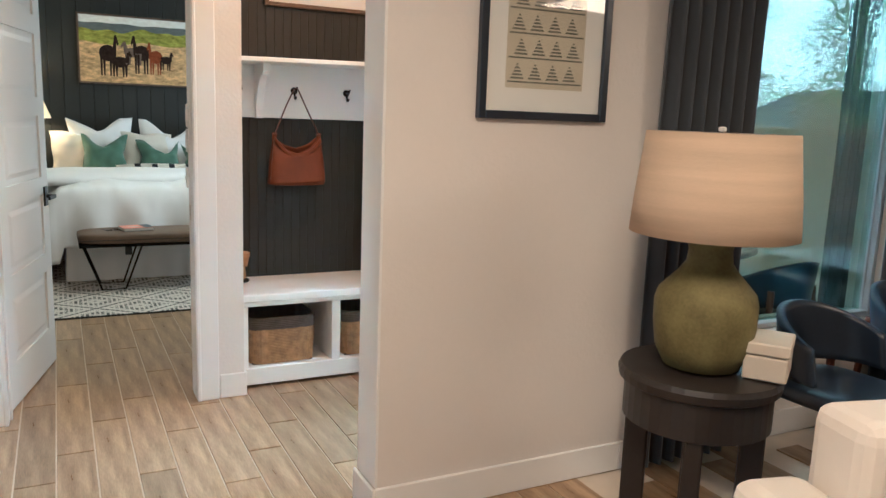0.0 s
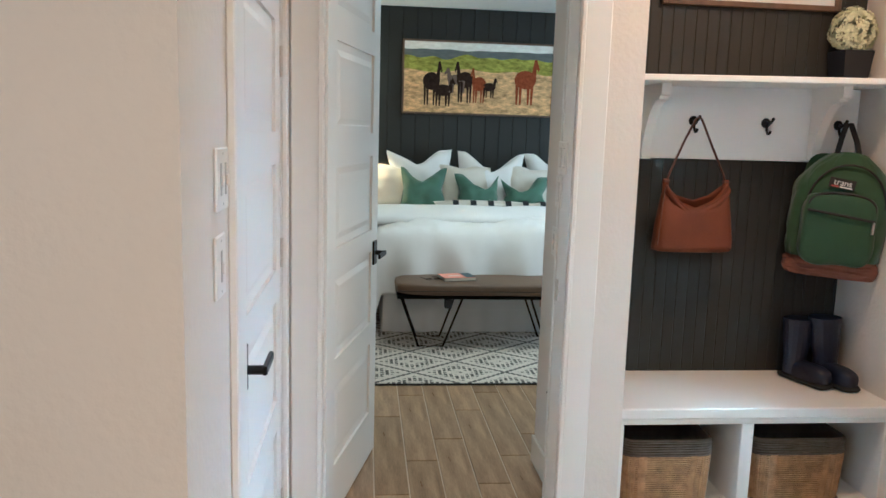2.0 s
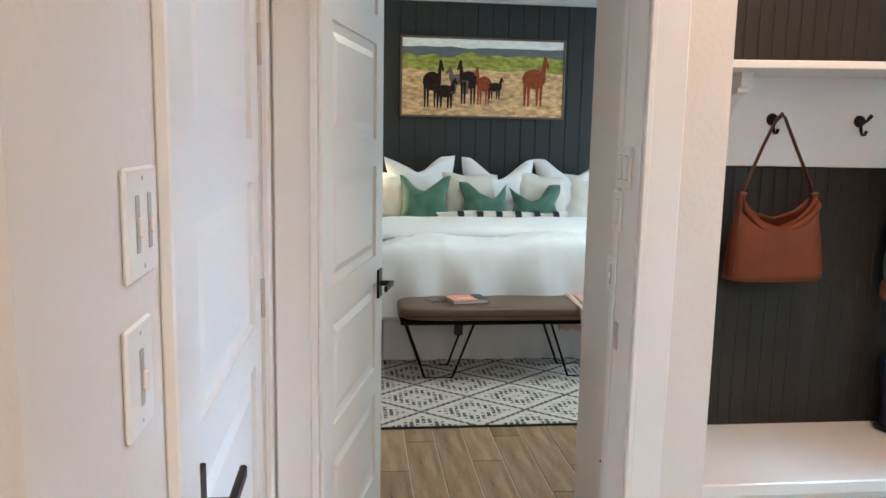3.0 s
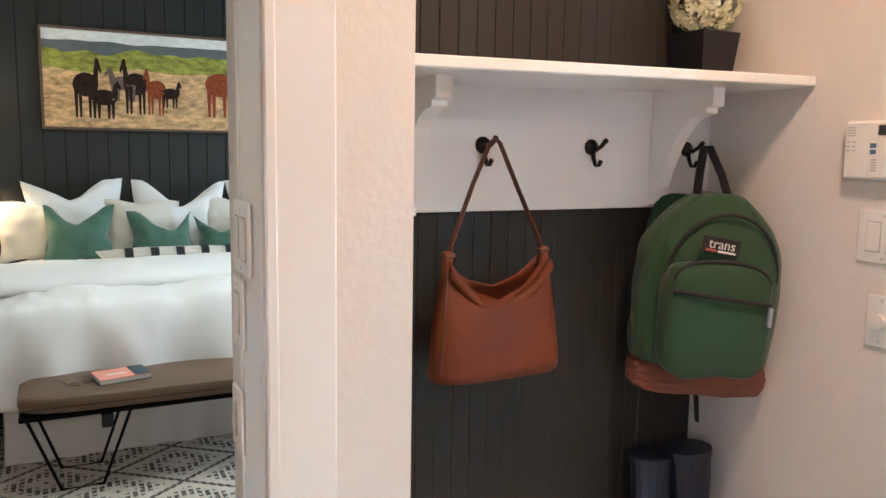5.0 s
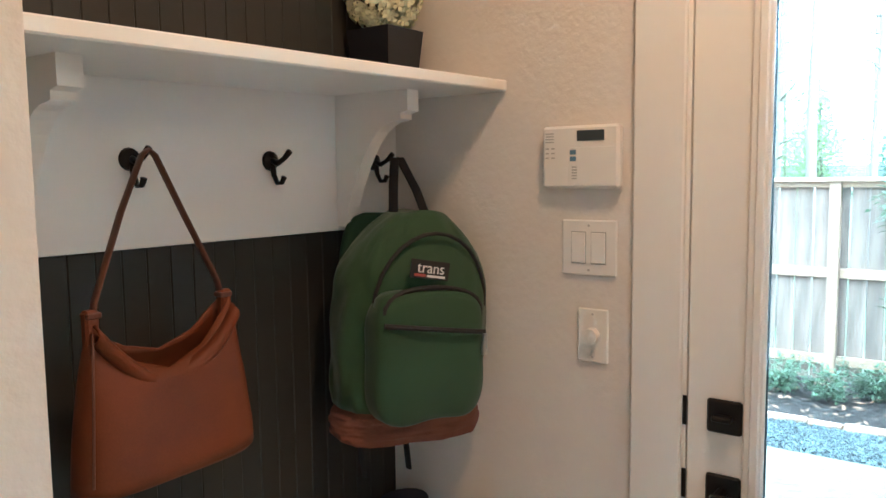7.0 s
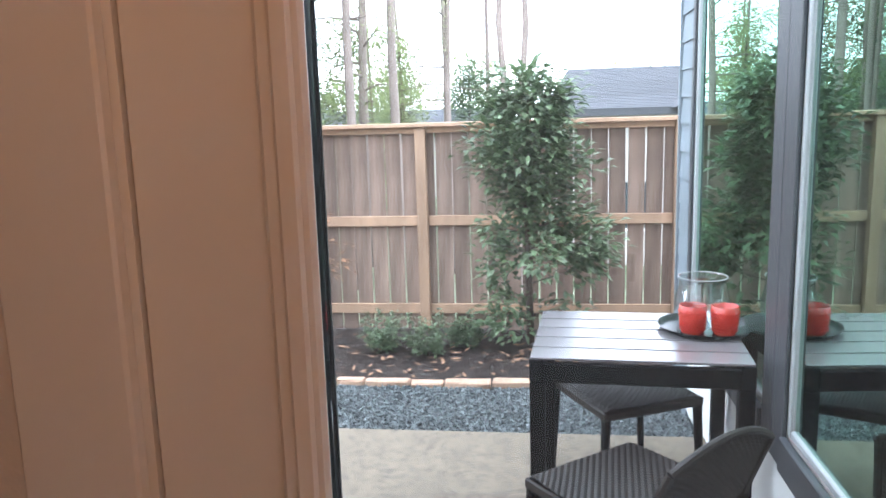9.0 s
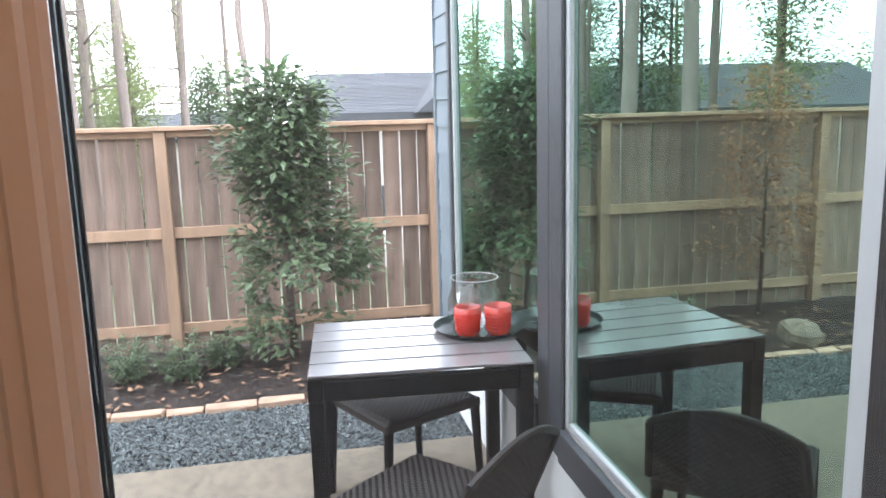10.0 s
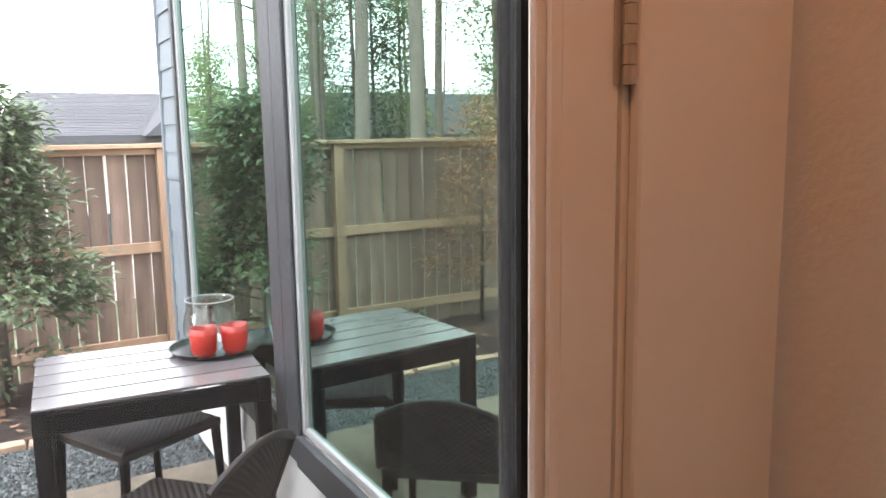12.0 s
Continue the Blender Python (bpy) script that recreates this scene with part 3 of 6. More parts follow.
for a, b, e in ((LB + 0.005, LB + 0.0195, 0.026), (LA - 0.0195, LA - 0.004, 0.030)):
    part("gasket", box(XF + 0.0125, XF + e, a, b, ZB, ZT), gasket, pd)
pane = part("pane", box(XF + 0.020, XF + 0.024, LA - 0.0035, LB + 0.0045, ZB, ZT), door_glass, pd, "clear glass pane")
pane.visible_shadow = False
for z, nm in ((1.117, "deadbolt"), (0.965, "handle")):
    hb = part(nm, box(XF - 0.010, XF - 0.0005, 5.853, 5.921, z - 0.034, z + 0.034, 0.004), black_metal, pd, "black square rosette")
    if nm == "deadbolt":
        part("thumbturn", box(XF - 0.034, XF - 0.0105, 5.868, 5.906, z - 0.006, z + 0.006, 0.003), black_metal, hb)
    else:
        lb = tube([(XF - 0.0105, 5.887, z), (XF - 0.05, 5.887, z)], 0.011, 10)
        box(XF - 0.06, XF - 0.048, 5.765, 5.898, z - 0.011, z + 0.011, 0.003, bm=lb)
        part("lever", lb, black_metal, hb)
for z in (0.28, 0.98, 1.69, 2.25):
    hb = box(XF - 0.003, XF - 0.0005, Y0 + 0.001, Y0 + 0.010, z - 0.05, z + 0.05, 0.001)
    for i in range(5):
        join(hb, lathe([(0, -0.0095), (0.0075, -0.0095), (0.0075, 0.0095), (0, 0.0095)], 12), pose(XF - 0.010, Y0 - 0.004, z - 0.04 + i * 0.02))
    part("hinge", hb, hinge_paint, pd)
fr = tagged(new("patio_door_frame"), "white patio door frame and wide casing", "trim", kind="structure")
part("jamb_side", box(2.2355, 2.3995, 5.1255, 5.165, 0, DOOR_H + 0.02), trim_paint, fr)
part("jamb_side", box(2.2355, 2.3995, 5.965, 5.9845, 0, DOOR_H + 0.02), trim_paint, fr)
part("jamb_head", box(2.2355, 2.3995, 5.1655, 5.9645, DOOR_H + 0.004, DOOR_H + 0.0295), trim_paint, fr)
part("casing_leg", box(2.2165, 2.2345, 5.971, 6.076, 0, DOOR_H + 0.12, 0.003), trim_paint, fr)
part("casing_leg", box(2.2165, 2.2345, 4.917, 5.157, 0, DOOR_H + 0.12, 0.003), trim_paint, fr)
part("casing_head", box(2.2165, 2.2345, 5.1575, 5.9705, DOOR_H + 0.012, DOOR_H + 0.12, 0.003), trim_paint, fr)
part("weatherstrip", box(2.282, 2.30, 5.1655, 5.175, 0, DOOR_H), gasket, fr)
part("weatherstrip", box(2.282, 2.30, 5.955, 5.9645, 0, DOOR_H), gasket, fr)
part("threshold", box(2.236, 2.47, 5.1655, 5.9645, -0.005, 0.011), bronze_trim, fr)
for z, h in ((1.117, 0.03), (0.965, 0.03)):
    part("strike_lip", box(2.2325, 2.2352, 5.9625, 5.9705, z - h, z + h), black_metal, fr)

# ---- floor planks: wood-look tiles laid along the walk, staggered ----
plank_floor = tagged(new("floor"), "wood-look porcelain plank floor with pale grout", "floor", kind="structure")
PW, PL, G = 0.154, 0.915, 0.0065
plank_mesh = mesh_of(box(0, PW - G, 0, PL - G, -0.0055, 0.0, 0.0012), plank_tile)
rng = random.Random(4)
far = bmesh.new()
n = 0
for i in range(-28, 42):
    x = i * PW + 0.03
    shift = (i % 3) * PL / 3 + rng.uniform(-0.06, 0.06)
    for j in range(-4, 13):
        y = j * PL + shift
        if y < -2.0 or y + PL > 12.0 or x > 5.95 or (y + PL > 4.85 and x + PW > 2.30 and (y < 6.85 or x > 4.1)):
            continue
        near = -0.5 < x < 2.2 and 2.8 < y + PL and y < 9.2
        if near and n < 300:
            ob = new("plank", plank_mesh)
            ob.parent = plank_floor
            ob.location = (x, y, 0)
            n += 1
        else:
            box(x, x + PW - G, y, y + PL - G, -0.0055, 0.0, bm=far)
rest = part("plank_rest", far, plank_tile, plank_floor)
rest["kind"] = "stuff"

# ---- mudroom nook ----
def coat_hook(x):
    h = thing("coat_hook", "black cast double coat hook screwed to the white rail", "hook", (x, 6.7145, 1.63), group="coat hooks")
    part("base", lathe([(0, 0.0), (0.021, 0.0), (0.019, 0.006), (0.010, 0.011), (0, 0.012)], 16), black_metal, h).matrix_local = pose(0, 0, 0, 90)
    part("upper_arm", tube([(0, -0.008, 0.0), (0, -0.025, -0.006), (0, -0.045, 0.004), (0, -0.062, 0.018)], [0.0075, 0.006, 0.0055, 0.0065], 8), black_metal, h, smooth=True)
    part("lower_arm", tube([(0, -0.008, -0.006), (0, -0.012, -0.03), (0, -0.022, -0.047), (0, -0.036, -0.046), (0, -0.043, -0.034)], [0.007, 0.0055, 0.005, 0.005, 0.006], 8), black_metal, h, smooth=True)


for x in (1.178, 1.497, 1.818, 2.145):
    coat_hook(x)


def bracket(x, low):
    """A carved shelf corbel: a stepped block in front, an ogee and a leg with a foot."""
    b = thing("shelf_bracket", "white painted carved shelf bracket under the shelf", "bracket", (x, 6.7145, 1.783 - low), group="shelf brackets")
    prof = [(0, 0), (-0.215, 0), (-0.215, -0.045), (-0.195, -0.05), (-0.195, -0.062)]
    for i in range(9):
        a = i / 8
        prof.append((-0.185 + 0.15 * a, -0.065 - 0.19 * (a ** 2.2)))
    prof += [(-0.035, -0.285), (-0.042, -0.287), (-0.042, -0.300), (0, -0.300)]
    bm = bmesh.new()
    a = [bm.verts.new((-0.019, y, z)) for y, z in prof]
    c = [bm.verts.new((0.019, y, z)) for y, z in prof]
    bm.faces.new(a)
    bm.faces.new(c[::-1])
    for i in range(len(prof)):
        j = (i + 1) % len(prof)
        bm.faces.new((a[j], a[i], c[i], c[j]))
    part("corbel", bm, trim_paint, b)


bracket(1.285, 0.016)
bracket(2.035, 0.003)


# shoulder bag
bag = thing("handbag", "tan leather slouchy shoulder bag hanging from a hook", "handbag", (1.487, 6.62, 1.10), rz=2)


def bag_side(u, v):
    a = 2 * math.pi * u
    w = 0.170 - 0.030 * v ** 1.6
    d = 0.045 * (1 - v) ** 0.7 + 0.016
    cx, cy = math.copysign(abs(math.cos(a)) ** 0.38, math.cos(a)), math.copysign(abs(math.sin(a)) ** 0.8, math.sin(a))
    sag = (0.066 + 0.030 * (cy < 0)) * (1 - cx * cx) * max(0, v - 0.6) / 0.4
    crease = 0.006 * math.sin(9 * cx + 5 * v) * max(0, v - 0.55)
    z = 0.268 * v - sag + 0.012 * abs(cx) * (v > 0.95)
    return (w * cx, d * cy - crease - 0.004 * noise.noise(Vector((cx * 3, v * 4, a))), z + 0.006 * cx)


bm = blob(48, 16, bag_side)
bmesh.ops.remove_doubles(bm, verts=bm.verts, dist=1e-5)
join(bm, ellipsoid(0.166, 0.058, 0.012, 4, 32, 6))
body = part("body", bm, brown_leather, bag, smooth=True)
body.modifiers.new("thick", "SOLIDIFY").thickness = 0.004
flap = blob(24, 4, lambda u, v: (0.138 * (2 * u - 1), -0.018 - 0.016 * math.sin(math.pi * v), 0.266 - 0.100 * (1 - (2 * u - 1) ** 2) - 0.028 * v + 0.004 * math.sin(12 * u)))
fo = part("folded_rim", flap, brown_leather, bag, smooth=True)
fo.modifiers.new("thick", "SOLIDIFY").thickness = 0.005
part("seam", tube([(-0.168, -0.048, 0.02), (-0.156, -0.04, 0.15), (-0.140, -0.02, 0.255)], 0.0022, 6), strap_leather, bag)
part("strap", tube([(-0.134, 0, 0.24), (-0.122, 0.002, 0.30), (-0.06, 0.014, 0.44), (-0.012, 0.02, 0.535), (0.002, 0.022, 0.545), (0.014, 0.02, 0.535), (0.062, 0.012, 0.43), (0.120, 0.004, 0.31), (0.134, 0, 0.25)], 0.0105, 8, flat=0.3), strap_leather, bag, "dark leather strap", True)
for s in (-1, 1):
    part("strap_tab", box(s * 0.132 - 0.012, s * 0.132 + 0.012, -0.010, 0.008, 0.215, 0.290, 0.004), brown_leather, bag)
    part("buckle", box(s * 0.130 - 0.013, s * 0.130 + 0.013, -0.0125, 0.0105, 0.276, 0.286, 0.002), strap_leather, bag)

# backpack
pack = thing("backpack", "green canvas backpack with brown suede base hanging from a hook", "backpack", (2.070, 6.565, 1.005), rz=-20)
pack.matrix_world = pose(2.070, 6.565, 1.005, 0, 4, -20)


def pack_shell(rx, ry, z0, z1, round_top, bulge):
    def fn(u, v):
        a = 2 * math.pi * u
        t = v
        top = max(0.0, (t - (1 - round_top)) / round_top)
        w = rx * (1 - top ** 2.6 * 0.62) * (0.93 + 0.07 * math.sin(math.pi * min(1, t * 1.3)))
        d = ry * (1 - 0.45 * top ** 2.0)
        cx = math.copysign(abs(math.cos(a)) ** 0.55, math.cos(a))
        cy = math.copysign(abs(math.sin(a)) ** 0.75, math.sin(a))
        n = noise.noise(Vector((cx * 2.2, cy * 2, t * 5))) * 0.011 + noise.noise(Vector((cx * 7, cy * 6, t * 13))) * 0.005
        return (w * cx + n, d * cy - bulge * (1 - cx * cx) * (cy < 0) * math.sin(math.pi * t) + n, z0 + (z1 - z0) * (t if t < 1 else 1) - 0.012 * cx * cx * top)
    bm = blob(72, 30, fn)
    bmesh.ops.remove_doubles(bm, verts=bm.verts, dist=1e-5)
    for z in (z0, None):
        ring = [e for e in bm.edges if e.is_boundary and (z is None or abs(e.verts[0].co.z - z0) < 0.02)]
        if ring:
            bmesh.ops.holes_fill(bm, edges=ring)
    return bm


part("body", pack_shell(0.190, 0.095, 0.075, 0.515, 0.45, 0.015), green_canvas, pack, smooth=True)
part("base", pack_shell(0.184, 0.093, 0.0, 0.085, 0.01, 0.006), suede_brown, pack, "brown suede base", True)
part("back_panel", ellipsoid(0.145, 0.02, 0.235, 5, 24, 12), green_trim, pack, smooth=True).location = (0, 0.085, 0.27)
pocket = part("front_pocket", ellipsoid(0.140, 0.045, 0.145, 4.5, 48, 24, 0.012, 3), green_canvas, pack, smooth=True)
pocket.location = (-0.022, -0.105, 0.200)
part("pocket_flap", ellipsoid(0.130, 0.032, 0.045, 4, 32, 10, 0.004, 5), green_canvas, pack, smooth=True).location = (-0.024, -0.110, 0.300)
zp = part("zipper", tube([(-0.150, -0.146, 0.274), (-0.07, -0.163, 0.268), (0.02, -0.165, 0.260), (0.098, -0.156, 0.252)], 0.0058, 6), black_nylon, pack)
part("zip_pull", box(0.088, 0.098, -0.171, -0.159, 0.202, 0.250, 0.002), steel, zp)
part("upper_zipper", tube([(0.145 * math.cos(math.pi * (1 - i / 14)), -0.085 - 0.012 * math.sin(math.pi * i / 14), 0.30 + 0.165 * math.sin(math.pi * i / 14)) for i in range(15)], 0.0046, 6), black_nylon, pack)
part("piping", tube([(0.124 * math.cos(math.pi * (1 - i / 14)) - 0.022, -0.134 + 0.004 * math.sin(math.pi * i / 14), 0.27 + 0.080 * math.sin(math.pi * i / 14) ** 0.5) for i in range(15)], 0.0058, 6), black_nylon, pack)
patch = part("label_patch", box(-0.049, 0.049, -0.002, 0.002, -0.020, 0.020, 0.001), stripe_black, pack, "dark label with white lettering")
patch.matrix_local = pose(-0.036, -0.1300, 0.388, 0, 6, 0)
txt = bpy.data.curves.new("lettering", "FONT")
txt.body, txt.size, txt.extrude, txt.align_x, txt.align_y = "trans", 0.034, 0.0006, "CENTER", "CENTER"
txt.materials.append(white_print)
lt = new("lettering", txt)
lt.parent = patch
lt.matrix_local = pose(0.001, -0.0030, 0.003, 90)
part("print_bar", box(-0.039, -0.011, -0.0033, -0.0021, -0.016, -0.010), red_print, patch)
part("print_bar", box(-0.007, 0.039, -0.0033, -0.0021, -0.016, -0.011), white_print, patch)
part("haul_loop", tube([(-0.040, 0.03, 0.50), (-0.026, 0.06, 0.565), (-0.008, 0.092, 0.632), (0.008, 0.092, 0.632), (0.034, 0.055, 0.56), (0.046, 0.025, 0.50)], 0.011, 8, flat=0.3), black_nylon, pack, "black webbing loop", True)
for x in (-0.075, 0.05):
    part("shoulder_strap", tube([(x, 0.105, 0.42), (x - 0.01, 0.125, 0.2), (x, 0.115, 0.02), (x + 0.012, 0.095, -0.07), (x + 0.02, 0.09, -0.13)], [0.028, 0.03, 0.022, 0.014, 0.013], 8, flat=0.3), black_nylon, pack, "black webbing strap", True)
part("side_buckle", box(0.158, 0.176, -0.02, 0.02, 0.24, 0.275, 0.004), black_nylon, pack)
part("side_strap", tube([(0.162, 0.06, 0.33), (0.172, 0.0, 0.27), (0.168, -0.05, 0.20)], 0.009, 6, flat=0.3), black_nylon, pack)


# rain boots and ankle boots on the bench
def boot(name, label, at, rz, material, height, lean, cat="boots"):
    b = thing(name, label, cat, at, rz, group=name + "s on the bench")
    path = [(0, 0.0, 0.03), (0, 0.0, 0.10), (lean * 0.4, 0.005, height * 0.6), (lean, 0.012, height)]
    shaft = tube(path, [0.043, 0.042, 0.050, 0.055], 18, flat=1.25)
    part("shaft", shaft, material, b, smooth=False)
    part("cuff", tube([(lean * 0.97, 0.012, height - 0.018), (lean, 0.012, height + 0.004)], 0.058, 18, flat=1.25), material, b)
    part("foot", ellipsoid(0.044, 0.115, 0.045, 3, 24, 12), material, b, smooth=True).location = (0, -0.065, 0.045)
    part("sole", ellipsoid(0.047, 0.125, 0.012, 5, 24, 6), groove, b).location = (0, -0.06, 0.0125)
    return b


boot("rain_boot", "navy rubber rain boot standing on the bench", (2.005, 6.63, 0.531), 18, navy_rubber, 0.26, 0.015)
boot("rain_boot", "navy rubber rain boot leaning against its pair", (2.125, 6.60, 0.531), 8, navy_rubber, 0.275, -0.012)
tb = boot("ankle_boot", "tan ankle boot with dark laces on the bench", (1.135, 6.60, 0.531), -70, wicker, 0.17, 0.0)
part("lace", tube([(0.02, -0.08, 0.10), (0.05, -0.14, 0.06), (0.085, -0.17, 0.008), (0.05, -0.26, 0.006), (0.06, -0.32, 0.008)], 0.0035, 6), black_nylon, tb)
part("lace", tube([(-0.01, -0.08, 0.10), (0.02, -0.15, 0.05), (0.06, -0.19, 0.008), (0.10, -0.24, 0.006), (0.09, -0.29, 0.008)], 0.0035, 6), black_nylon, tb)


# baskets
def basket(x0, x1, label):
    b = thing("basket", label, "basket", ((x0 + x1) / 2, 6.49, 0.116), group="cubby baskets")
    w, d, h = (x1 - x0) / 2, 0.185, 0.262

    def ring(a, s):
        return math.copysign(abs(math.cos(a)) ** 0.28, math.cos(a)) * w * s, math.copysign(abs(math.sin(a)) ** 0.28, math.sin(a)) * d * s

    def fn(u, v):
        a = 2 * math.pi * u
        x, y = ring(a, 0.95 + 0.05 * v)
        k = round(u * 150)
        r = round(v * 66)
        over = 0.0038 * math.sin(math.pi * r / 1.5) * (1 if (k // 3) % 2 else -1)
        nrm = Vector((x, y, 0)).normalized()
        jit = 0.0016 * noise.noise(Vector((k * 0.31, r * 0.7, x0)))
        return (x + nrm.x * (over + jit), y + nrm.y * (over + jit), 0.004 + (h - 0.062) * v)
    bm = blob(150, 66, fn)
    part("woven_side", bm, wicker, b, "natural woven seagrass side")

    def fn2(u, v):
        a = 2 * math.pi * u
        x, y = ring(a, 1.0)
        nrm = Vector((x, y, 0)).normalized()
        o = 0.0022 * math.sin(math.pi * round(v * 18) / 1.5)
        return (x + nrm.x * o, y + nrm.y * o, h - 0.062 + 0.062 * v)
    rim = part("rim_band", blob(120, 18, fn2), wicker_dark, b, "grey woven rim band")
    rim.modifiers.new("thick", "SOLIDIFY").thickness = 0.012
    part("inner_wall", blob(60, 2, lambda u, v: (*ring(-2 * math.pi * u, 0.93), 0.01 + (h - 0.02) * v)), wicker_dark, b)
    part("bottom", box(-w * 0.9, w * 0.9, -d * 0.9, d * 0.9, 0.0, 0.012, 0.004), wicker_dark, b)
    for s in (-1, 1):
        part("handle", tube([(s * (w + 0.005), -0.05, h - 0.05), (s * (w + 0.012), -0.02, h - 0.025), (s * (w + 0.012), 0.02, h - 0.025), (s * (w + 0.005), 0.05, h - 0.05)], 0.006, 8), wicker_dark, b)


basket(1.138, 1.520, "square seagrass basket with a grey rim in the cubby")
basket(1.672, 2.085, "square seagrass basket with a grey rim in the cubby")

# planter with hydrangea
pl = thing("flower_planter", "black square planter with a cream hydrangea on the shelf", "planter", (2.128, 6.655, 1.8085), rz=0)
bm = bmesh.new()
for r, z in ((0.052, 0.0), (0.064, 0.125), (0.056, 0.125), (0.054, 0.105)):
    for p in ((-r, -r), (r, -r), (r, r), (-r, r)):
        bm.verts.new((*p, z))
bm.verts.ensure_lookup_table()
for k in range(3):
    for i in range(4):
        bm.faces.new([bm.verts[k * 4 + q] for q in (i, (i + 1) % 4, 4 + (i + 1) % 4, 4 + i)])
bm.faces.new([bm.verts[i] for i in (3, 2, 1, 0)])
bm.faces.new([bm.verts[i] for i in (12, 13, 14, 15)])
part("pot", bm, planter_black, pl)
rng = random.Random(7)
fl = bmesh.new()
for k in range(420):
    a, c = rng.uniform(0, 2 * math.pi), rng.uniform(-0.75, 1)
    s = math.sqrt(1 - c * c)
    n = Vector((s * math.cos(a), s * math.sin(a), c))
    lump = 1 + 0.13 * noise.noise(n * 2.4)
    p = Vector((n.x * 0.088, n.y * 0.085, n.z * 0.095)) * lump * rng.uniform(0.86, 1.03) + Vector((0, 0, 0.205))
    t = n.orthogonal().normalized()
    t.rotate(Matrix.Rotation(rng.uniform(0, 6.3), 3, n))
    b2 = n.cross(t)
    for q in range(4):
        e, g = [(t, b2), (b2, -t), (-t, -b2), (-b2, t)][q]
        vs = [fl.verts.new(p), fl.verts.new(p + e * 0.011 - g * 0.006 + n * 0.003), fl.verts.new(p + e * 0.015 + n * 0.004), fl.verts.new(p + e * 0.011 + g * 0.006 + n * 0.003)]
        fl.faces.new(vs)
part("flower_head", fl, petal, pl, "cream hydrangea head")
part("stem", tube([(0, 0, 0.1), (0.003, 0, 0.2)], 0.005, 6), leaf_mat, pl)


# picture above the shelf
def framed(name, label, x0, x1, y, z0, z1, facing, frame_material, fw, mat_w, inner):
    """A frame on a wall at y that looks along -y: four mitred sides, a mat board and a sheet."""
    f = thing(name, label, "picture", (0, 0, 0))
    for nm, b in (("frame_side", (x0, x0 + fw, z0, z1)), ("frame_side", (x1 - fw, x1, z0, z1)), ("frame_side", (x0 + fw, x1 - fw, z0, z0 + fw)), ("frame_side", (x0 + fw, x1 - fw, z1 - fw, z1))):
        part(nm, box(b[0], b[1], y - 0.03, y - 0.001, b[2], b[3], 0.003), frame_material, f)
    part("mat", box(x0 + fw, x1 - fw, y - 0.012, y - 0.002, z0 + fw, z1 - fw), mat_board, f)
    if mat_w:
        part("sheet", box(x0 + fw + mat_w, x1 - fw - mat_w, y - 0.0135, y - 0.0122, z0 + fw + mat_w, z1 - fw - mat_w), inner, f)
    return f


framed("framed_picture", "wood-framed print with a wide white mat over the shelf", 1.326, 2.10, 6.7355, 2.10, 2.62, -1, frame_wood, 0.022, 0.075, paper_tan)


# ---- switches and controls ----
def plate(name, label, axis_at, rz, w, h, toggles, category="switch"):
    """A cover plate on a wall, facing local -y, with rockers."""
    p = thing(name, label, category, axis_at, rz)
    part("cover", box(-w / 2, w / 2, -0.007, -0.0005, -h / 2, h / 2, 0.003), plastic, p)
    n = len(toggles)
    for i, kind in enumerate(toggles):
        cx = (i - (n - 1) / 2) * 0.046
        if kind == "rocker":
            part("rocker_frame", box(cx - 0.0175, cx + 0.0175, -0.0078, -0.0071, -0.035, 0.035), plastic_grey, p)
            part("rocker", box(cx - 0.0160, cx + 0.0160, -0.011, -0.0079, -0.0325, 0.0325, 0.0015), plastic, p)
        elif kind == "toggle":
            part("toggle", box(cx - 0.005, cx + 0.005, -0.022, -0.0072, -0.004, 0.012, 0.002), plastic, p)
        elif kind == "slide":
            part("slot", box(cx - 0.006, cx + 0.006, -0.0085, -0.0072, -0.030, 0.030), plastic_grey, p)
            part("slider", box(cx - 0.005, cx + 0.005, -0.014, -0.0086, -0.014, 0.008, 0.002), plastic, p)
        elif kind == "dial":
            part("dial", lathe([(0, 0), (0.018, 0), (0.0165, 0.014), (0, 0.015)], 24), plastic, p).matrix_local = pose(cx, -0.0072, 0, 90)
    for z in (-h / 2 + 0.012, h / 2 - 0.012):
        part("screw", lathe([(0, 0), (0.003, 0), (0, 0.001)], 8), plastic_grey, p).matrix_local = pose(0, -0.0072, z, 90)
    return p


plate("light_switch", "white double rocker switch plate by the patio door", (2.2345, 6.178, 1.437), -90, 0.128, 0.120, ("rocker", "rocker"))
plate("dimmer_switch", "white round dial dimmer by the patio door", (2.2345, 6.168, 1.247), -90, 0.072, 0.118, ("dial",))
plate("light_switch", "white double slide dimmer plate on the hall wall", (-0.1495, 5.040, 1.452), 90, 0.118, 0.118, ("slide", "slide"))
plate("light_switch", "white toggle switch plate on the hall wall", (-0.1495, 5.012, 1.290), 90, 0.092, 0.120, ("slide",))
plate("light_switch", "white double switch plate on the bedroom entry wall", (0.8428, 6.315, 1.472), -90, 0.118, 0.118, ("rocker", "rocker"))
plate("light_switch", "white switch plate on the bedroom entry wall", (0.8428, 6.350, 1.345), -90, 0.075, 0.118, ("rocker",))
plate("light_switch", "white dimmer plate on the bedroom entry wall", (0.8428, 6.372, 1.155), -90, 0.075, 0.110, ("slide",))
kp = thing("alarm_keypad", "white alarm keypad with a small dark display on the wall", "keypad", (2.2345, 6.192, 1.630), -90)
part("case", box(-0.089, 0.089, -0.026, -0.0005, -0.066, 0.067, 0.006), plastic, kp)
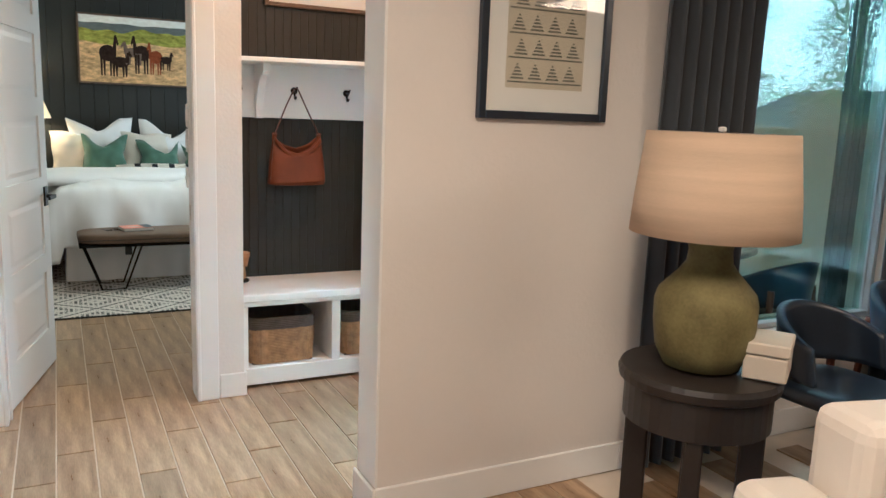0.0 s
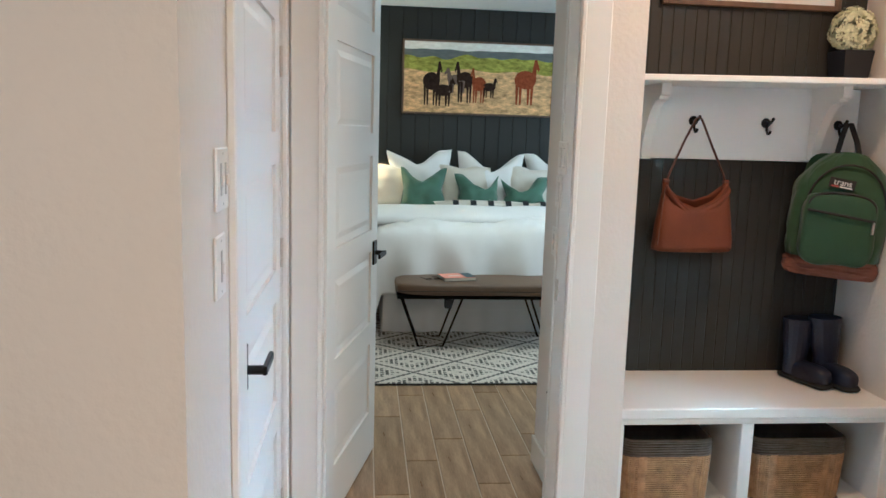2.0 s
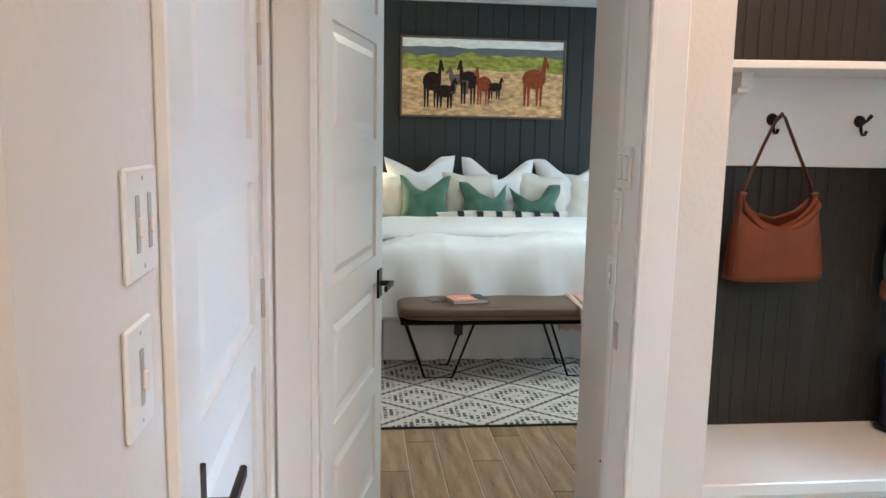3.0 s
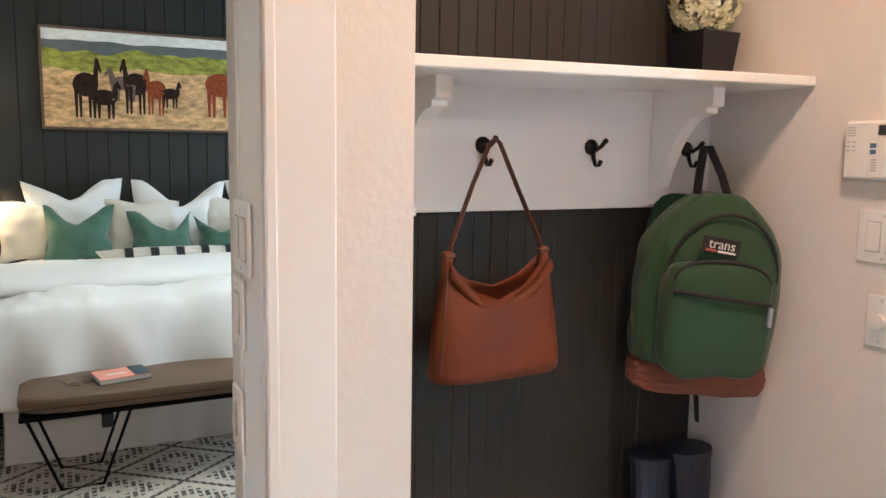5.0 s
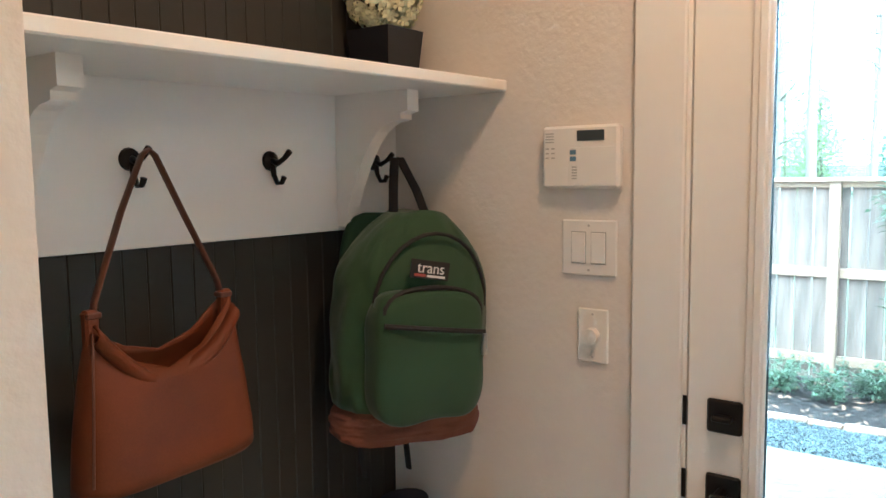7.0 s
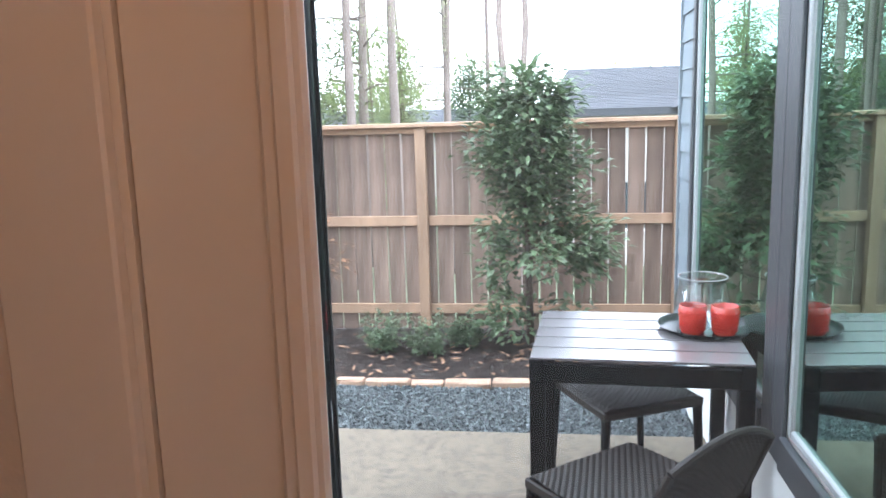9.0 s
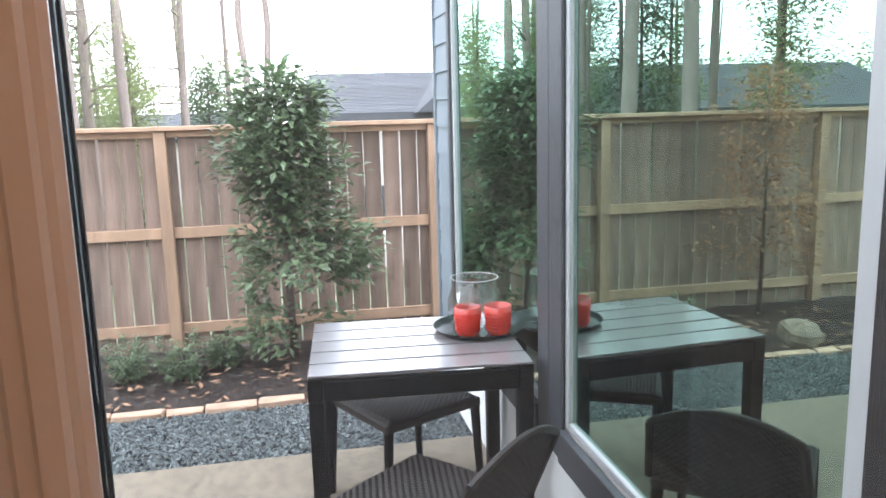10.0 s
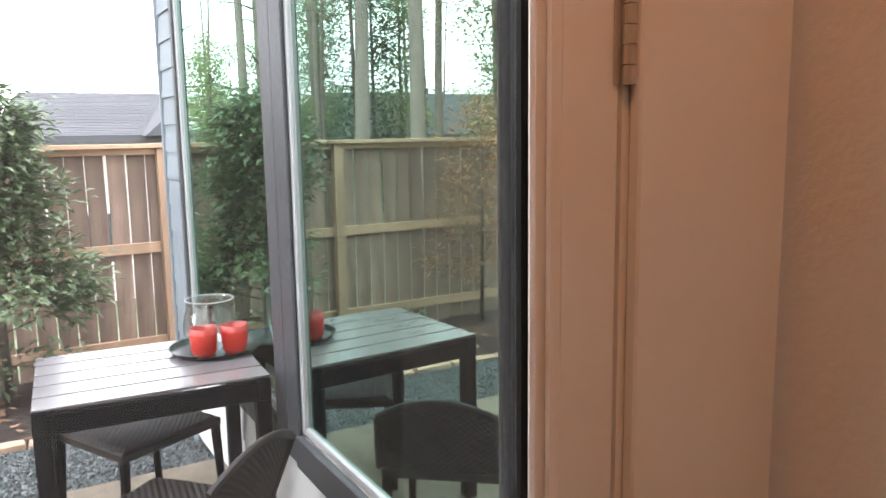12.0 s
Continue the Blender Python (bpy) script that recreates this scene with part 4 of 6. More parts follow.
part("flip_cover", box(-0.024, 0.086, -0.0285, -0.0262, -0.060, 0.022, 0.002), plastic, kp)
part("display", box(-0.005, 0.057, -0.0275, -0.0262, 0.034, 0.056), screen_dark, kp, "dark display window")
for i in range(4):
    part("speaker_slot", box(-0.080, -0.060, -0.0268, -0.0262, 0.032 + i * 0.006, 0.0345 + i * 0.006), plastic_grey, kp)
for i in range(3):
    for j in range(2):
        part("indicator", box(-0.080 + j * 0.014, -0.072 + j * 0.014, -0.0268, -0.0262, -0.002 + i * 0.010, 0.001 + i * 0.010), plastic_grey, kp)
for i in range(2):
    part("button", box(-0.020, -0.006, -0.0298, -0.0286, 0.006 - i * 0.014, 0.016 - i * 0.014, 0.001), button_blue, kp, "blue button")
for i in range(5):
    part("print_bar", box(-0.016, -0.004, -0.0291, -0.0286, -0.022 - i * 0.006, -0.019 - i * 0.006), plastic_grey, kp)

# ---- bedroom ----
def rug_material():
    """Cream ground with a charcoal lattice of nested diamonds and short dashes."""
    m = mat("rug_weave", (0.66, 0.60, 0.51), 0.95, var=0.1, scale=12, fine=240, bump=0.6, depth=0.004)
    nt = m.node_tree
    n, l = nt.nodes, nt.links
    tc = pick(m, "ShaderNodeTexCoord")
    sep = n.new("ShaderNodeSeparateXYZ")
    l.new(tc.outputs["Object"], sep.inputs[0])

    def op(kind, a, b=None):
        k = n.new("ShaderNodeMath")
        k.operation = kind
        for i, v in enumerate((a, b)):
            if v is None:
                continue
            if isinstance(v, (int, float)):
                k.inputs[i].default_value = v
            else:
                l.new(v, k.inputs[i])
        return k.outputs[0]
    px = op("PINGPONG", op("ADD", sep.outputs[0], 50.0), 0.30)
    py = op("PINGPONG", op("ADD", sep.outputs[1], 50.0), 0.24)
    d = op("ADD", op("MULTIPLY", px, 3.333), op("MULTIPLY", py, 4.1667))
    rings = op("PINGPONG", d, 0.25)
    line = op("LESS_THAN", rings, 0.07)
    dash = op("GREATER_THAN", op("PINGPONG", op("MULTIPLY", sep.outputs[0], 1.0), 0.017), 0.0065)
    rows = op("LESS_THAN", op("PINGPONG", sep.outputs[1], 0.020), 0.0095)
    weave = op("MULTIPLY", op("MULTIPLY", rows, dash), op("GREATER_THAN", op("PINGPONG", d, 0.5), 0.28))
    solid = op("LESS_THAN", op("ABSOLUTE", op("SUBTRACT", d, 1.0)), 0.035)
    allm = op("MAXIMUM", op("MAXIMUM", op("MULTIPLY", line, dash), weave), solid)
    soft = n.new("ShaderNodeTexNoise")
    soft.inputs["Scale"].default_value = 30
    mix = n.new("ShaderNodeMixRGB")
    l.new(op("MULTIPLY", allm, op("ADD", op("MULTIPLY", soft.outputs[0], 0.4), 0.68)), mix.inputs[0])
    b = n["Principled BSDF"]
    src = b.inputs["Base Color"].links[0].from_socket
    l.new(src, mix.inputs[1])
    mix.inputs[2].default_value = (0.045, 0.038, 0.032, 1)
    l.new(mix.outputs[0], b.inputs["Base Color"])
    return m


rug_mat = rug_material()
rug = thing("area_rug", "cream and charcoal diamond-patterned woven area rug", "rug", (1.25, 9.6, 0.0))
part("woven_field", box(-1.85, 1.85, -1.49, 1.4, 0.0005, 0.013, 0.004), rug_mat, rug)
part("binding", box(-1.862, 1.862, -1.502, -1.4905, 0.0005, 0.011, 0.003), stripe_black, rug, "dark bound edge")

bed = thing("bed", "bed made up with a white duvet and a fabric skirt", "bed", (1.25, 10.3, 0.0))
part("box_base", box(-0.97, 0.97, -0.92, 0.90, 0.04, 0.42, 0.02), linen_white, bed)
part("mattress", box(-0.99, 0.99, -0.95, 0.92, 0.42, 0.74, 0.06, seg=3), linen_white, bed)
part("headboard", box(-1.02, 1.02, 0.925, 0.928, 0.3, 0.9), dark_board, bed)


def skirt(u, v):
    s = u * 5.7
    if s < 1.85:
        x, y = -0.985, 0.88 - s
    elif s < 3.85:
        x, y = -0.985 + (s - 1.85) * 0.985, -0.97
    else:
        x, y = 0.985, -0.97 + (s - 3.85)
    w = 0.010 * math.sin(s * 34) * (1 - v) + 0.008 * noise.noise(Vector((s * 3, v, 0)))
    return (x + (w if abs(x) > 0.98 else 0), y + (w if y < -0.96 else 0), 0.015 + 0.44 * v)


part("bed_skirt", blob(260, 6, skirt), linen_white, bed, "gathered white bed skirt", True)


def duvet(u, v):
    """Over the top, down the foot and the two sides; longest at the corner by the window side."""
    x = -1.92 + 3.54 * u
    y = -1.46 + 2.09 * v
    ox = max(0, abs(x) - 1.02)
    oy = max(0, -y - 0.98)
    ex, ey = min(abs(x), 1.02 + 0.27 * (1 - math.exp(-ox * 6))), min(-y, 0.98 + 0.12 * (1 - math.exp(-oy * 6)))
    drop = math.hypot(ox, oy) if ox and oy else max(ox, oy)
    fall = drop * (1.25 if ox and oy else 0.98)
    puff = 0.06 * noise.noise(Vector((x * 1.7, y * 1.7, 3))) + 0.022 * noise.noise(Vector((x * 6, y * 5, 1))) + 0.011 * noise.noise(Vector((x * 17, y * 9, 4)))
    edge = min(1, (1.02 - min(abs(x), 1.02)) / 0.30)
    edge2 = min(1, max(0, (0.98 + min(y, 0) if y < 0 else 1)) / 0.30)
    top = 0.775 + 0.07 * math.sqrt(max(0, edge * edge2)) + puff
    fold = 0.030 * math.sin(x * 15 + 2 * noise.noise(Vector((x, 0, 2)))) * min(1, oy * 3) + 0.028 * math.sin(y * 13) * min(1, ox * 3)
    px = math.copysign(ex, x) + math.copysign(fold, x) * (1 if ox else 0)
    py = -ey if y < 0 else y
    if oy:
        py -= fold
    z = max(0.03 + 0.01 * math.sin(x * 40), top - fall)
    return (px, py, z)


dv = part("duvet", blob(130, 84, duvet), linen_white, bed, "puffy white duvet hanging to the floor at the corner", True)
dv.modifiers.new("thick", "SOLIDIFY").thickness = 0.02
fold_over = blob(80, 16, lambda u, v: (-1.27 + 2.46 * u + 0.012 * math.sin(14 * v), -0.60 + 0.85 * v + 0.02 * noise.noise(Vector((u * 4, 0, 1))), 0.84 + 0.092 * math.sin(math.pi * min(1, v * 1.1)) ** 0.5 + 0.018 * noise.noise(Vector((u * 7, v * 4, 8))) - 0.30 * max(0, abs(2 * u - 1) - 0.91) * 10 * 0.33))
fo = part("duvet_fold", fold_over, linen_white, bed, "folded-back duvet edge", True)
fo.modifiers.new("thick", "SOLIDIFY").thickness = 0.05


def pillow(name, label, w, h, d, at, rx, rz, material, ears=0.16, category="pillow", chop=0.0, seed=0):
    """A stuffed square with pulled-out corners and an optional chop in the top."""
    p = thing(name, label, category, at, rz, group=name + "s on the bed")

    def fn(u, v, s):
        a, b = 2 * u - 1, 2 * v - 1
        puff = (1 - abs(a) ** 2.6) * (1 - abs(b) ** 2.6)
        pinch = 1 - ears * (1 - abs(a * b)) * max(abs(a), abs(b)) ** 3
        dip = chop * max(0, 1 - abs(a + 0.22 * math.sin(seed * 2.3 + 1)) * 1.2) * max(0, b) ** 1.3
        sk = 0.035 * noise.noise(Vector((seed * 3.7, b * 0.8, 1)))
        return (w / 2 * a * pinch + sk * b + 0.02 * noise.noise(Vector((a * 1.5, b * 1.5, seed * 2.1))), s * d / 2 * puff ** 0.6 + 0.016 * noise.noise(Vector((a * 2.5, b * 2.5, seed + s))), h / 2 * b * pinch - dip + 0.030 * noise.noise(Vector((a * 1.3, seed * 1.7, 5))))
    bm = blob(22, 22, lambda u, v: fn(u, v, 1))
    join(bm, blob(22, 22, lambda u, v: fn(1 - u, v, -1)))
    bmesh.ops.remove_doubles(bm, verts=bm.verts, dist=1e-4)
    part("cover", bm, material, p, smooth=True).matrix_local = pose(0, 0, 0, rx)
    return p


for i, x in enumerate((0.58, 1.25, 1.93)):
    pillow("euro_pillow", "large white chopped pillow against the dark wall", 0.66, 0.56, 0.22, (x + 0.08, 10.98, (1.115, 1.10, 1.09)[i]), -14, (10, -6, -11)[i], linen_white, 0.17, chop=(0.13, 0.2, 0.15)[i], seed=i)
for i, x in enumerate((0.42, 1.10, 1.72, 2.2)):
    pillow("sham_pillow", "cream pebbled sham pillow in the second row", 0.50, 0.42, 0.18, (x, 10.90, 1.04), -16, 3, linen_cream, 0.1, chop=0.02, seed=10 + i)
for i, x in enumerate((0.66, 1.19, 1.63)):
    pillow("green_cushion", "green velvet cushion with a chopped top", 0.44, (0.41, 0.36, 0.34)[i], 0.18, (x, 10.73, (1.025, 0.995, 0.985)[i]), -18, (-3, 5, -6)[i], cushion_green, 0.18, "cushion", (0.13, 0.17, 0.16)[i], 20 + i)
lum = pillow("lumbar_cushion", "long cream lumbar cushion with black stripes", 1.15, 0.13, 0.12, (1.35, 10.62, 0.868), -30, 1, linen_cream, 0.06, "cushion", 0.0, 33)
for i in range(6):
    sx = -0.42 + i * 0.165
    st = blob(3, 14, lambda u, v, sx=sx: (sx + 0.055 * u, -0.070 * (1 - abs(2 * v - 1) ** 2.6) ** 0.6 - 0.004, 0.063 * (2 * v - 1)))
    part("stripe", st, stripe_black, lum, "black woven stripe").matrix_local = pose(0, 0, 0, -30)

# bench at the foot
bb = thing("bedroom_bench", "brown leather bench with black rod legs on the rug", "bench", (1.08, 9.05, 0.0135))
seat = part("seat", ellipsoid(0.73, 0.215, 0.047, 6, 60, 14, 0.008), bench_leather, bb, smooth=True)
seat.location = (0, 0, 0.432)

part("frame", box(-0.72, 0.72, -0.19, 0.19, 0.364, 0.384, 0.003), patio_metal, bb)
part("seam", tube([(-0.715, -0.2145, 0.425), (0.715, -0.2145, 0.425)], 0.003, 6), side_table_wood, bb)
for s in (-1, 1):
    for y in (-0.16, 0.16):
        part("leg", tube([(s * 0.69, y, 0.366), (s * 0.56, y * 0.85, 0.006), (s * 0.38, y * 0.85, 0.006), (s * 0.25, y, 0.366)], 0.0075, 8), patio_metal, bb, "bent black steel rod")
part("strap", box(-0.38, -0.33, -0.205, -0.15, 0.30, 0.363, 0.003), black_nylon, bb, "black strap under the frame")
bk = thing("book", "coral paperback book lying on the bench", "book", (0.80, 9.03, 0.4925), rz=12)
part("cover", box(-0.12, 0.12, -0.085, 0.085, 0.024, 0.027), book_coral, bk)
part("cover", box(-0.12, 0.12, -0.085, 0.085, 0.0, 0.003), book_dark, bk)
part("pages", box(-0.117, 0.117, -0.082, 0.082, 0.0032, 0.0238), book_page, bk)
part("cover_panel", box(0.045, 0.119, -0.084, 0.084, 0.0272, 0.0278), book_dark, bk, "dark end of the cover")
part("title_bar", box(-0.07, 0.02, -0.02, 0.0, 0.0272, 0.0278), mat_board, bk)
gl = thing("eyeglasses", "dark-rimmed eyeglasses lying beside the book", "glasses", (0.62, 8.98, 0.492), rz=20)
for s in (-1, 1):
    part("rim", tube([(s * 0.03 + 0.024 * math.cos(k * math.pi / 8), 0.02 * math.sin(k * math.pi / 8), 0.01) for k in range(17)], 0.002, 6), black_metal, gl)
    part("temple_arm", tube([(s * 0.055, 0, 0.01), (s * 0.056, 0.06, 0.012), (s * 0.05, 0.12, 0.004)], 0.002, 6), black_metal, gl)
th = thing("throw_blanket", "pink and cream woven throw draped over the bench end", "throw", (1.62, 9.05, 0.0))


def throw(u, v):
    s = -0.62 + 1.24 * u
    y = max(-0.235, min(0.235, s * 0.8))
    z = 0.49 - max(0, abs(s) * 0.8 - 0.235) * 1.0 + 0.008 * math.sin(20 * v)
    return (-0.12 + 0.24 * v + 0.01 * math.sin(9 * s), y + math.copysign(0.006 * math.sin(30 * v), y), z)


tw = part("cloth", blob(40, 16, throw), cloth_pink, th, smooth=True)
tw.modifiers.new("thick", "SOLIDIFY").thickness = 0.006
for i in range(16):
    part("fringe", tube([(-0.115 + i * 0.0153, -0.236, 0.232), (-0.113 + i * 0.0153, -0.24, 0.19)], 0.003, 5), linen_cream, th)

# painting over the bed
pt = thing("landscape_painting", "wood-framed canvas of a herd on a dry meadow over the bed", "painting", (0, 11.235, 0))
PX0, PX1, PZ0, PZ1 = 0.468, 1.980, 1.728, 2.442
for b in ((PX0, PX0 + 0.018, PZ0, PZ1), (PX1 - 0.018, PX1, PZ0, PZ1), (PX0 + 0.018, PX1 - 0.018, PZ0, PZ0 + 0.018), (PX0 + 0.018, PX1 - 0.018, PZ1 - 0.018, PZ1)):
    part("frame_side", box(b[0], b[1], -0.045, -0.001, b[2], b[3], 0.002), frame_wood, pt)
BAND = [("sky", (0.92, 0.88, 0.82), 0.89, 1.0, 0.01), ("far_hill", (0.16, 0.17, 0.17), 0.76, 0.89, 0.025), ("scrub", (0.34, 0.34, 0.06), 0.56, 0.79, 0.07), ("dry_grass", (0.60, 0.40, 0.19), 0.0, 0.60, 0.05)]
for k, (nm, col, a, c, amp) in enumerate(BAND):
    m = mat("paint_" + nm, col, 0.9, spec=0.1, var=0.55 if k > 1 else 0.15, scale=16, fine=70, bump=0.1, stretch=(1, 1, 2.5))
    w0, w1, hh = PX0 + 0.018, PX1 - 0.018, PZ1 - PZ0 - 0.036
    bm = bmesh.new()
    cols = 60
    lo, hi = [], []
    for i in range(cols + 1):
        x = w0 + (w1 - w0) * i / cols
        t = min(1.0, c + (0 if k == 0 else amp * noise.noise(Vector((x * 5, k * 3.1, 0)))))
        lo.append(bm.verts.new((x, -0.030 - 0.0012 * k, PZ0 + 0.018 + hh * (0 if k == 3 else a - 0.12))))
        hi.append(bm.verts.new((x, -0.030 - 0.0012 * k, PZ0 + 0.018 + hh * t)))
    for i in range(cols):
        bm.faces.new((lo[i], lo[i + 1], hi[i + 1], hi[i]))
    part(nm, bm, m, pt)
part("canvas", box(PX0 + 0.018, PX1 - 0.018, -0.0295, -0.003, PZ0 + 0.018, PZ1 - 0.018), mat_board, pt)
pm = [mat("paint_dark", (0.032, 0.020, 0.016), 0.9, spec=0.1, var=0.4, scale=30, bump=0.1), mat("paint_red", (0.24, 0.065, 0.025), 0.9, spec=0.1, var=0.35, scale=30, bump=0.1), mat("paint_grey", (0.17, 0.12, 0.09), 0.9, spec=0.1, var=0.3, scale=30, bump=0.1)]


def herd_shape(cx, cz, w, h, m, turn):
    """A plain upright blot with a raised end and four strokes below."""
    bm = bmesh.new()
    y = -0.0345 - 0.0006 * (cx % 0.7)
    bm.faces.new([bm.verts.new((cx + w * 0.5 * math.cos(2 * math.pi * k / 16), y, cz + h * 0.20 * math.sin(2 * math.pi * k / 16) + h * 0.04)) for k in range(16)])
    e = turn * w * 0.34
    bm.faces.new([bm.verts.new((cx + e + q[0] * w * 0.5, y - 0.0004, cz + q[1] * h)) for q in ((-0.26 * turn, 0.0), (0.30 * turn, 0.06), (0.34 * turn, 0.36), (0.30 * turn, 0.48), (0.12 * turn, 0.48), (0.02 * turn, 0.34))])
    bm.faces.new([bm.verts.new((cx + e + q[0] * w * 0.5, y - 0.0008, cz + q[1] * h)) for q in ((0.14 * turn, 0.38), (0.32 * turn, 0.49), (0.60 * turn, 0.28), (0.50 * turn, 0.22))])
    for q in (-0.36, -0.20, 0.16, 0.32):
        bm.faces.new([bm.verts.new((cx + w * q + r[0] * w, y - 0.0002, cz + r[1] * h)) for r in ((-0.05, -0.5), (0.03, -0.5), (0.075, 0.0), (-0.085, 0.0))])
    part("painted_shape", bm, pm[m], pt)


for cx, cz, w, h, m, t in ((1.01, 2.06, 0.20, 0.24, 2, -1), (1.33, 2.0, 0.13, 0.20, 0, 1), (0.755, 2.03, 0.17, 0.43, 0, 1), (1.09, 2.05, 0.17, 0.40, 0, -1), (0.876, 1.95, 0.18, 0.28, 0, 1), (1.23, 2.02, 0.14, 0.34, 1, -1), (1.69, 2.07, 0.22, 0.45, 1, 1)):
    herd_shape(cx, cz, w, h, m, t)

# nightstand and lamp
ns = thing("nightstand", "brown wooden nightstand with a stack of drawers", "nightstand", (-0.20, 10.95, 0.0))
part("carcass", box(-0.32, 0.32, -0.20, 0.25, 0.06, 0.87, 0.004), nightstand_wood, ns)
part("top", box(-0.335, 0.335, -0.235, 0.255, 0.871, 0.905, 0.004), nightstand_wood, ns)
for i in range(5):
    part("drawer", box(-0.305, 0.305, -0.222, -0.2005, 0.075 + i * 0.159, 0.222 + i * 0.159, 0.004), nightstand_wood, ns)
for x in (-0.28, 0.28):
    for y in (-0.17, 0.21):
        part("leg", box(x - 0.025, x + 0.025, y - 0.025, y + 0.025, 0.0, 0.06, 0.003), side_table_wood, ns)
bl = thing("table_lamp", "lit table lamp with a black jar base and white shade", "lamp", (-0.075, 10.92, 0.9055))
part("jar", lathe([(0, 0), (0.085, 0), (0.10, 0.02), (0.155, 0.17), (0.162, 0.24), (0.14, 0.31), (0.085, 0.355), (0.06, 0.37), (0.06, 0.40), (0.072, 0.405), (0.072, 0.42), (0.02, 0.425), (0, 0.425)], 32), lamp_black, bl, "black glazed jar base", True)
part("stem", tube([(0, 0, 0.42), (0, 0, 0.77)], 0.006, 8), black_metal, bl)
sh = part("shade", lathe([(0.275, 0.455), (0.16, 0.755)], 40), lit_shade, bl, "white cone shade, lit from inside", True)
part("finial", lathe([(0, 0.755), (0.012, 0.765), (0.006, 0.78), (0.014, 0.79), (0, 0.80)], 12), black_metal, bl)
lp = new("bedside_bulb", bpy.data.lights.new("bedside_bulb", "POINT"))
lp.data.energy, lp.data.color, lp.data.shadow_soft_size = 7, (1.0, 0.68, 0.36), 0.05
lp.location = (-0.075, 10.92, 1.52)

# ---- living room ----
fp = framed("framed_print", "dark-framed print of rows of triangles on the wall", 1.612, 2.188, 4.7195, 1.512, 2.28, -1, chair_leather, 0.030, 0.085, paper_tan)
for r in range(6):
    z = 1.66 + r * 0.088
    for c in range(4):
        x = 1.745 + c * 0.078 + (0.012 if r % 2 else 0)
        bm = bmesh.new()
        k = 0.030
        for s in range(5):
            a0, a1 = s / 5, (s + 0.55) / 5
            bm.faces.new([bm.verts.new(p) for p in ((x + k * (1 - a0) * -1 + k, 4.7055, z + 0.062 * a0), (x + k * (1 - a0) + k, 4.7055, z + 0.062 * a0), (x + k * (1 - a1) + k, 4.7055, z + 0.062 * a1), (x - k * (1 - a1) + k, 4.7055, z + 0.062 * a1))])
        part("printed_triangle", bm, print_grey, fp)
    part("printed_line", box(1.735, 2.065, 4.7048, 4.7058, z - 0.014, z - 0.008), print_grey, fp)
pf = part("glass", box(1.643, 2.157, 4.699, 4.7005, 1.543, 2.249), door_glass, fp, "clear picture glass")
pf.visible_shadow = False

st = thing("side_table", "round dark wooden side table beside the sofa", "side table", (2.17, 4.07, 0.0))
st.scale = (1, 1, 1.04)
part("tabletop", lathe([(0, 0.625), (0.245, 0.625), (0.265, 0.635), (0.27, 0.66), (0.262, 0.677), (0, 0.68)], 40), side_table_wood, st)
part("apron", lathe([(0.235, 0.50), (0.245, 0.505), (0.245, 0.6245), (0.23, 0.6245)], 40), side_table_wood, st)
for k in range(4):
    a = math.pi / 4 + k * math.pi / 2
    part("leg", box(-0.04, 0.04, -0.03, 0.03, 0.0, 0.6, 0.006), side_table_wood, st).matrix_local = pose(0.19 * math.cos(a), 0.19 * math.sin(a), 0.0, 0, 0, math.degrees(a))
lamp = thing("table_lamp", "olive stoneware jar lamp with a linen drum shade", "lamp", (2.17, 4.07, 0.7078))
part("jar", lathe([(0, 0), (0.10, 0), (0.125, 0.008), (0.156, 0.07), (0.167, 0.15), (0.168, 0.225), (0.158, 0.262), (0.10, 0.325), (0.075, 0.36), (0.07, 0.40), (0.078, 0.44), (0.085, 0.445), (0.083, 0.455), (0.02, 0.456), (0, 0.456)], 40), jar_green, lamp, "olive green glazed jar", True)
part("neck_ring", lathe([(0.0, 0.4565), (0.06, 0.4565), (0.06, 0.470), (0, 0.470)], 24), mat_board, lamp)
part("stem", tube([(0, 0, 0.47), (0, 0, 0.79)], 0.006, 8), steel, lamp)
sd = part("shade", lathe([(0.270, 0.455), (0.262, 0.57), (0.238, 0.785)], 48), linen_shade, lamp, "coarse oatmeal linen shade", True)
sd.modifiers.new("thick", "SOLIDIFY").thickness = 0.004
part("shade_top", lathe([(0, 0.784), (0.236, 0.784)], 48), side_table_wood, lamp)
part("finial", lathe([(0, 0.785), (0.013, 0.79), (0.013, 0.802), (0, 0.805)], 12), mat_board, lamp)
cb = thing("keepsake_box", "small cream lidded box on the side table", "box", (2.325, 3.925, 0.7078), rz=35)
cb.scale = (1.6, 1.5, 1.6)
part("body", box(-0.062, 0.062, -0.045, 0.045, 0.0, 0.05, 0.003), box_cream, cb)
part("lid", box(-0.064, 0.064, -0.047, 0.047, 0.053, 0.078, 0.003), box_cream, cb)

# sofa, seen from behind its back
so = thing("sofa", "cream upholstered sofa with loose back cushions", "sofa", (2.49, 2.97, 0.0), rz=-14)
part("back", box(-0.62, 0.95, 0.18, 0.40, 0.08, 0.82, 0.05, seg=3), sofa_cloth, so)
part("seat", box(-0.62, 0.95, -0.45, 0.18, 0.10, 0.42, 0.04, seg=3), sofa_cloth, so)
part("arm", box(-0.84, -0.62, -0.48, 0.40, 0.08, 0.62, 0.05, seg=3), sofa_cloth, so)
part("arm", box(0.95, 1.17, -0.48, 0.40, 0.08, 0.62, 0.05, seg=3), sofa_cloth, so)
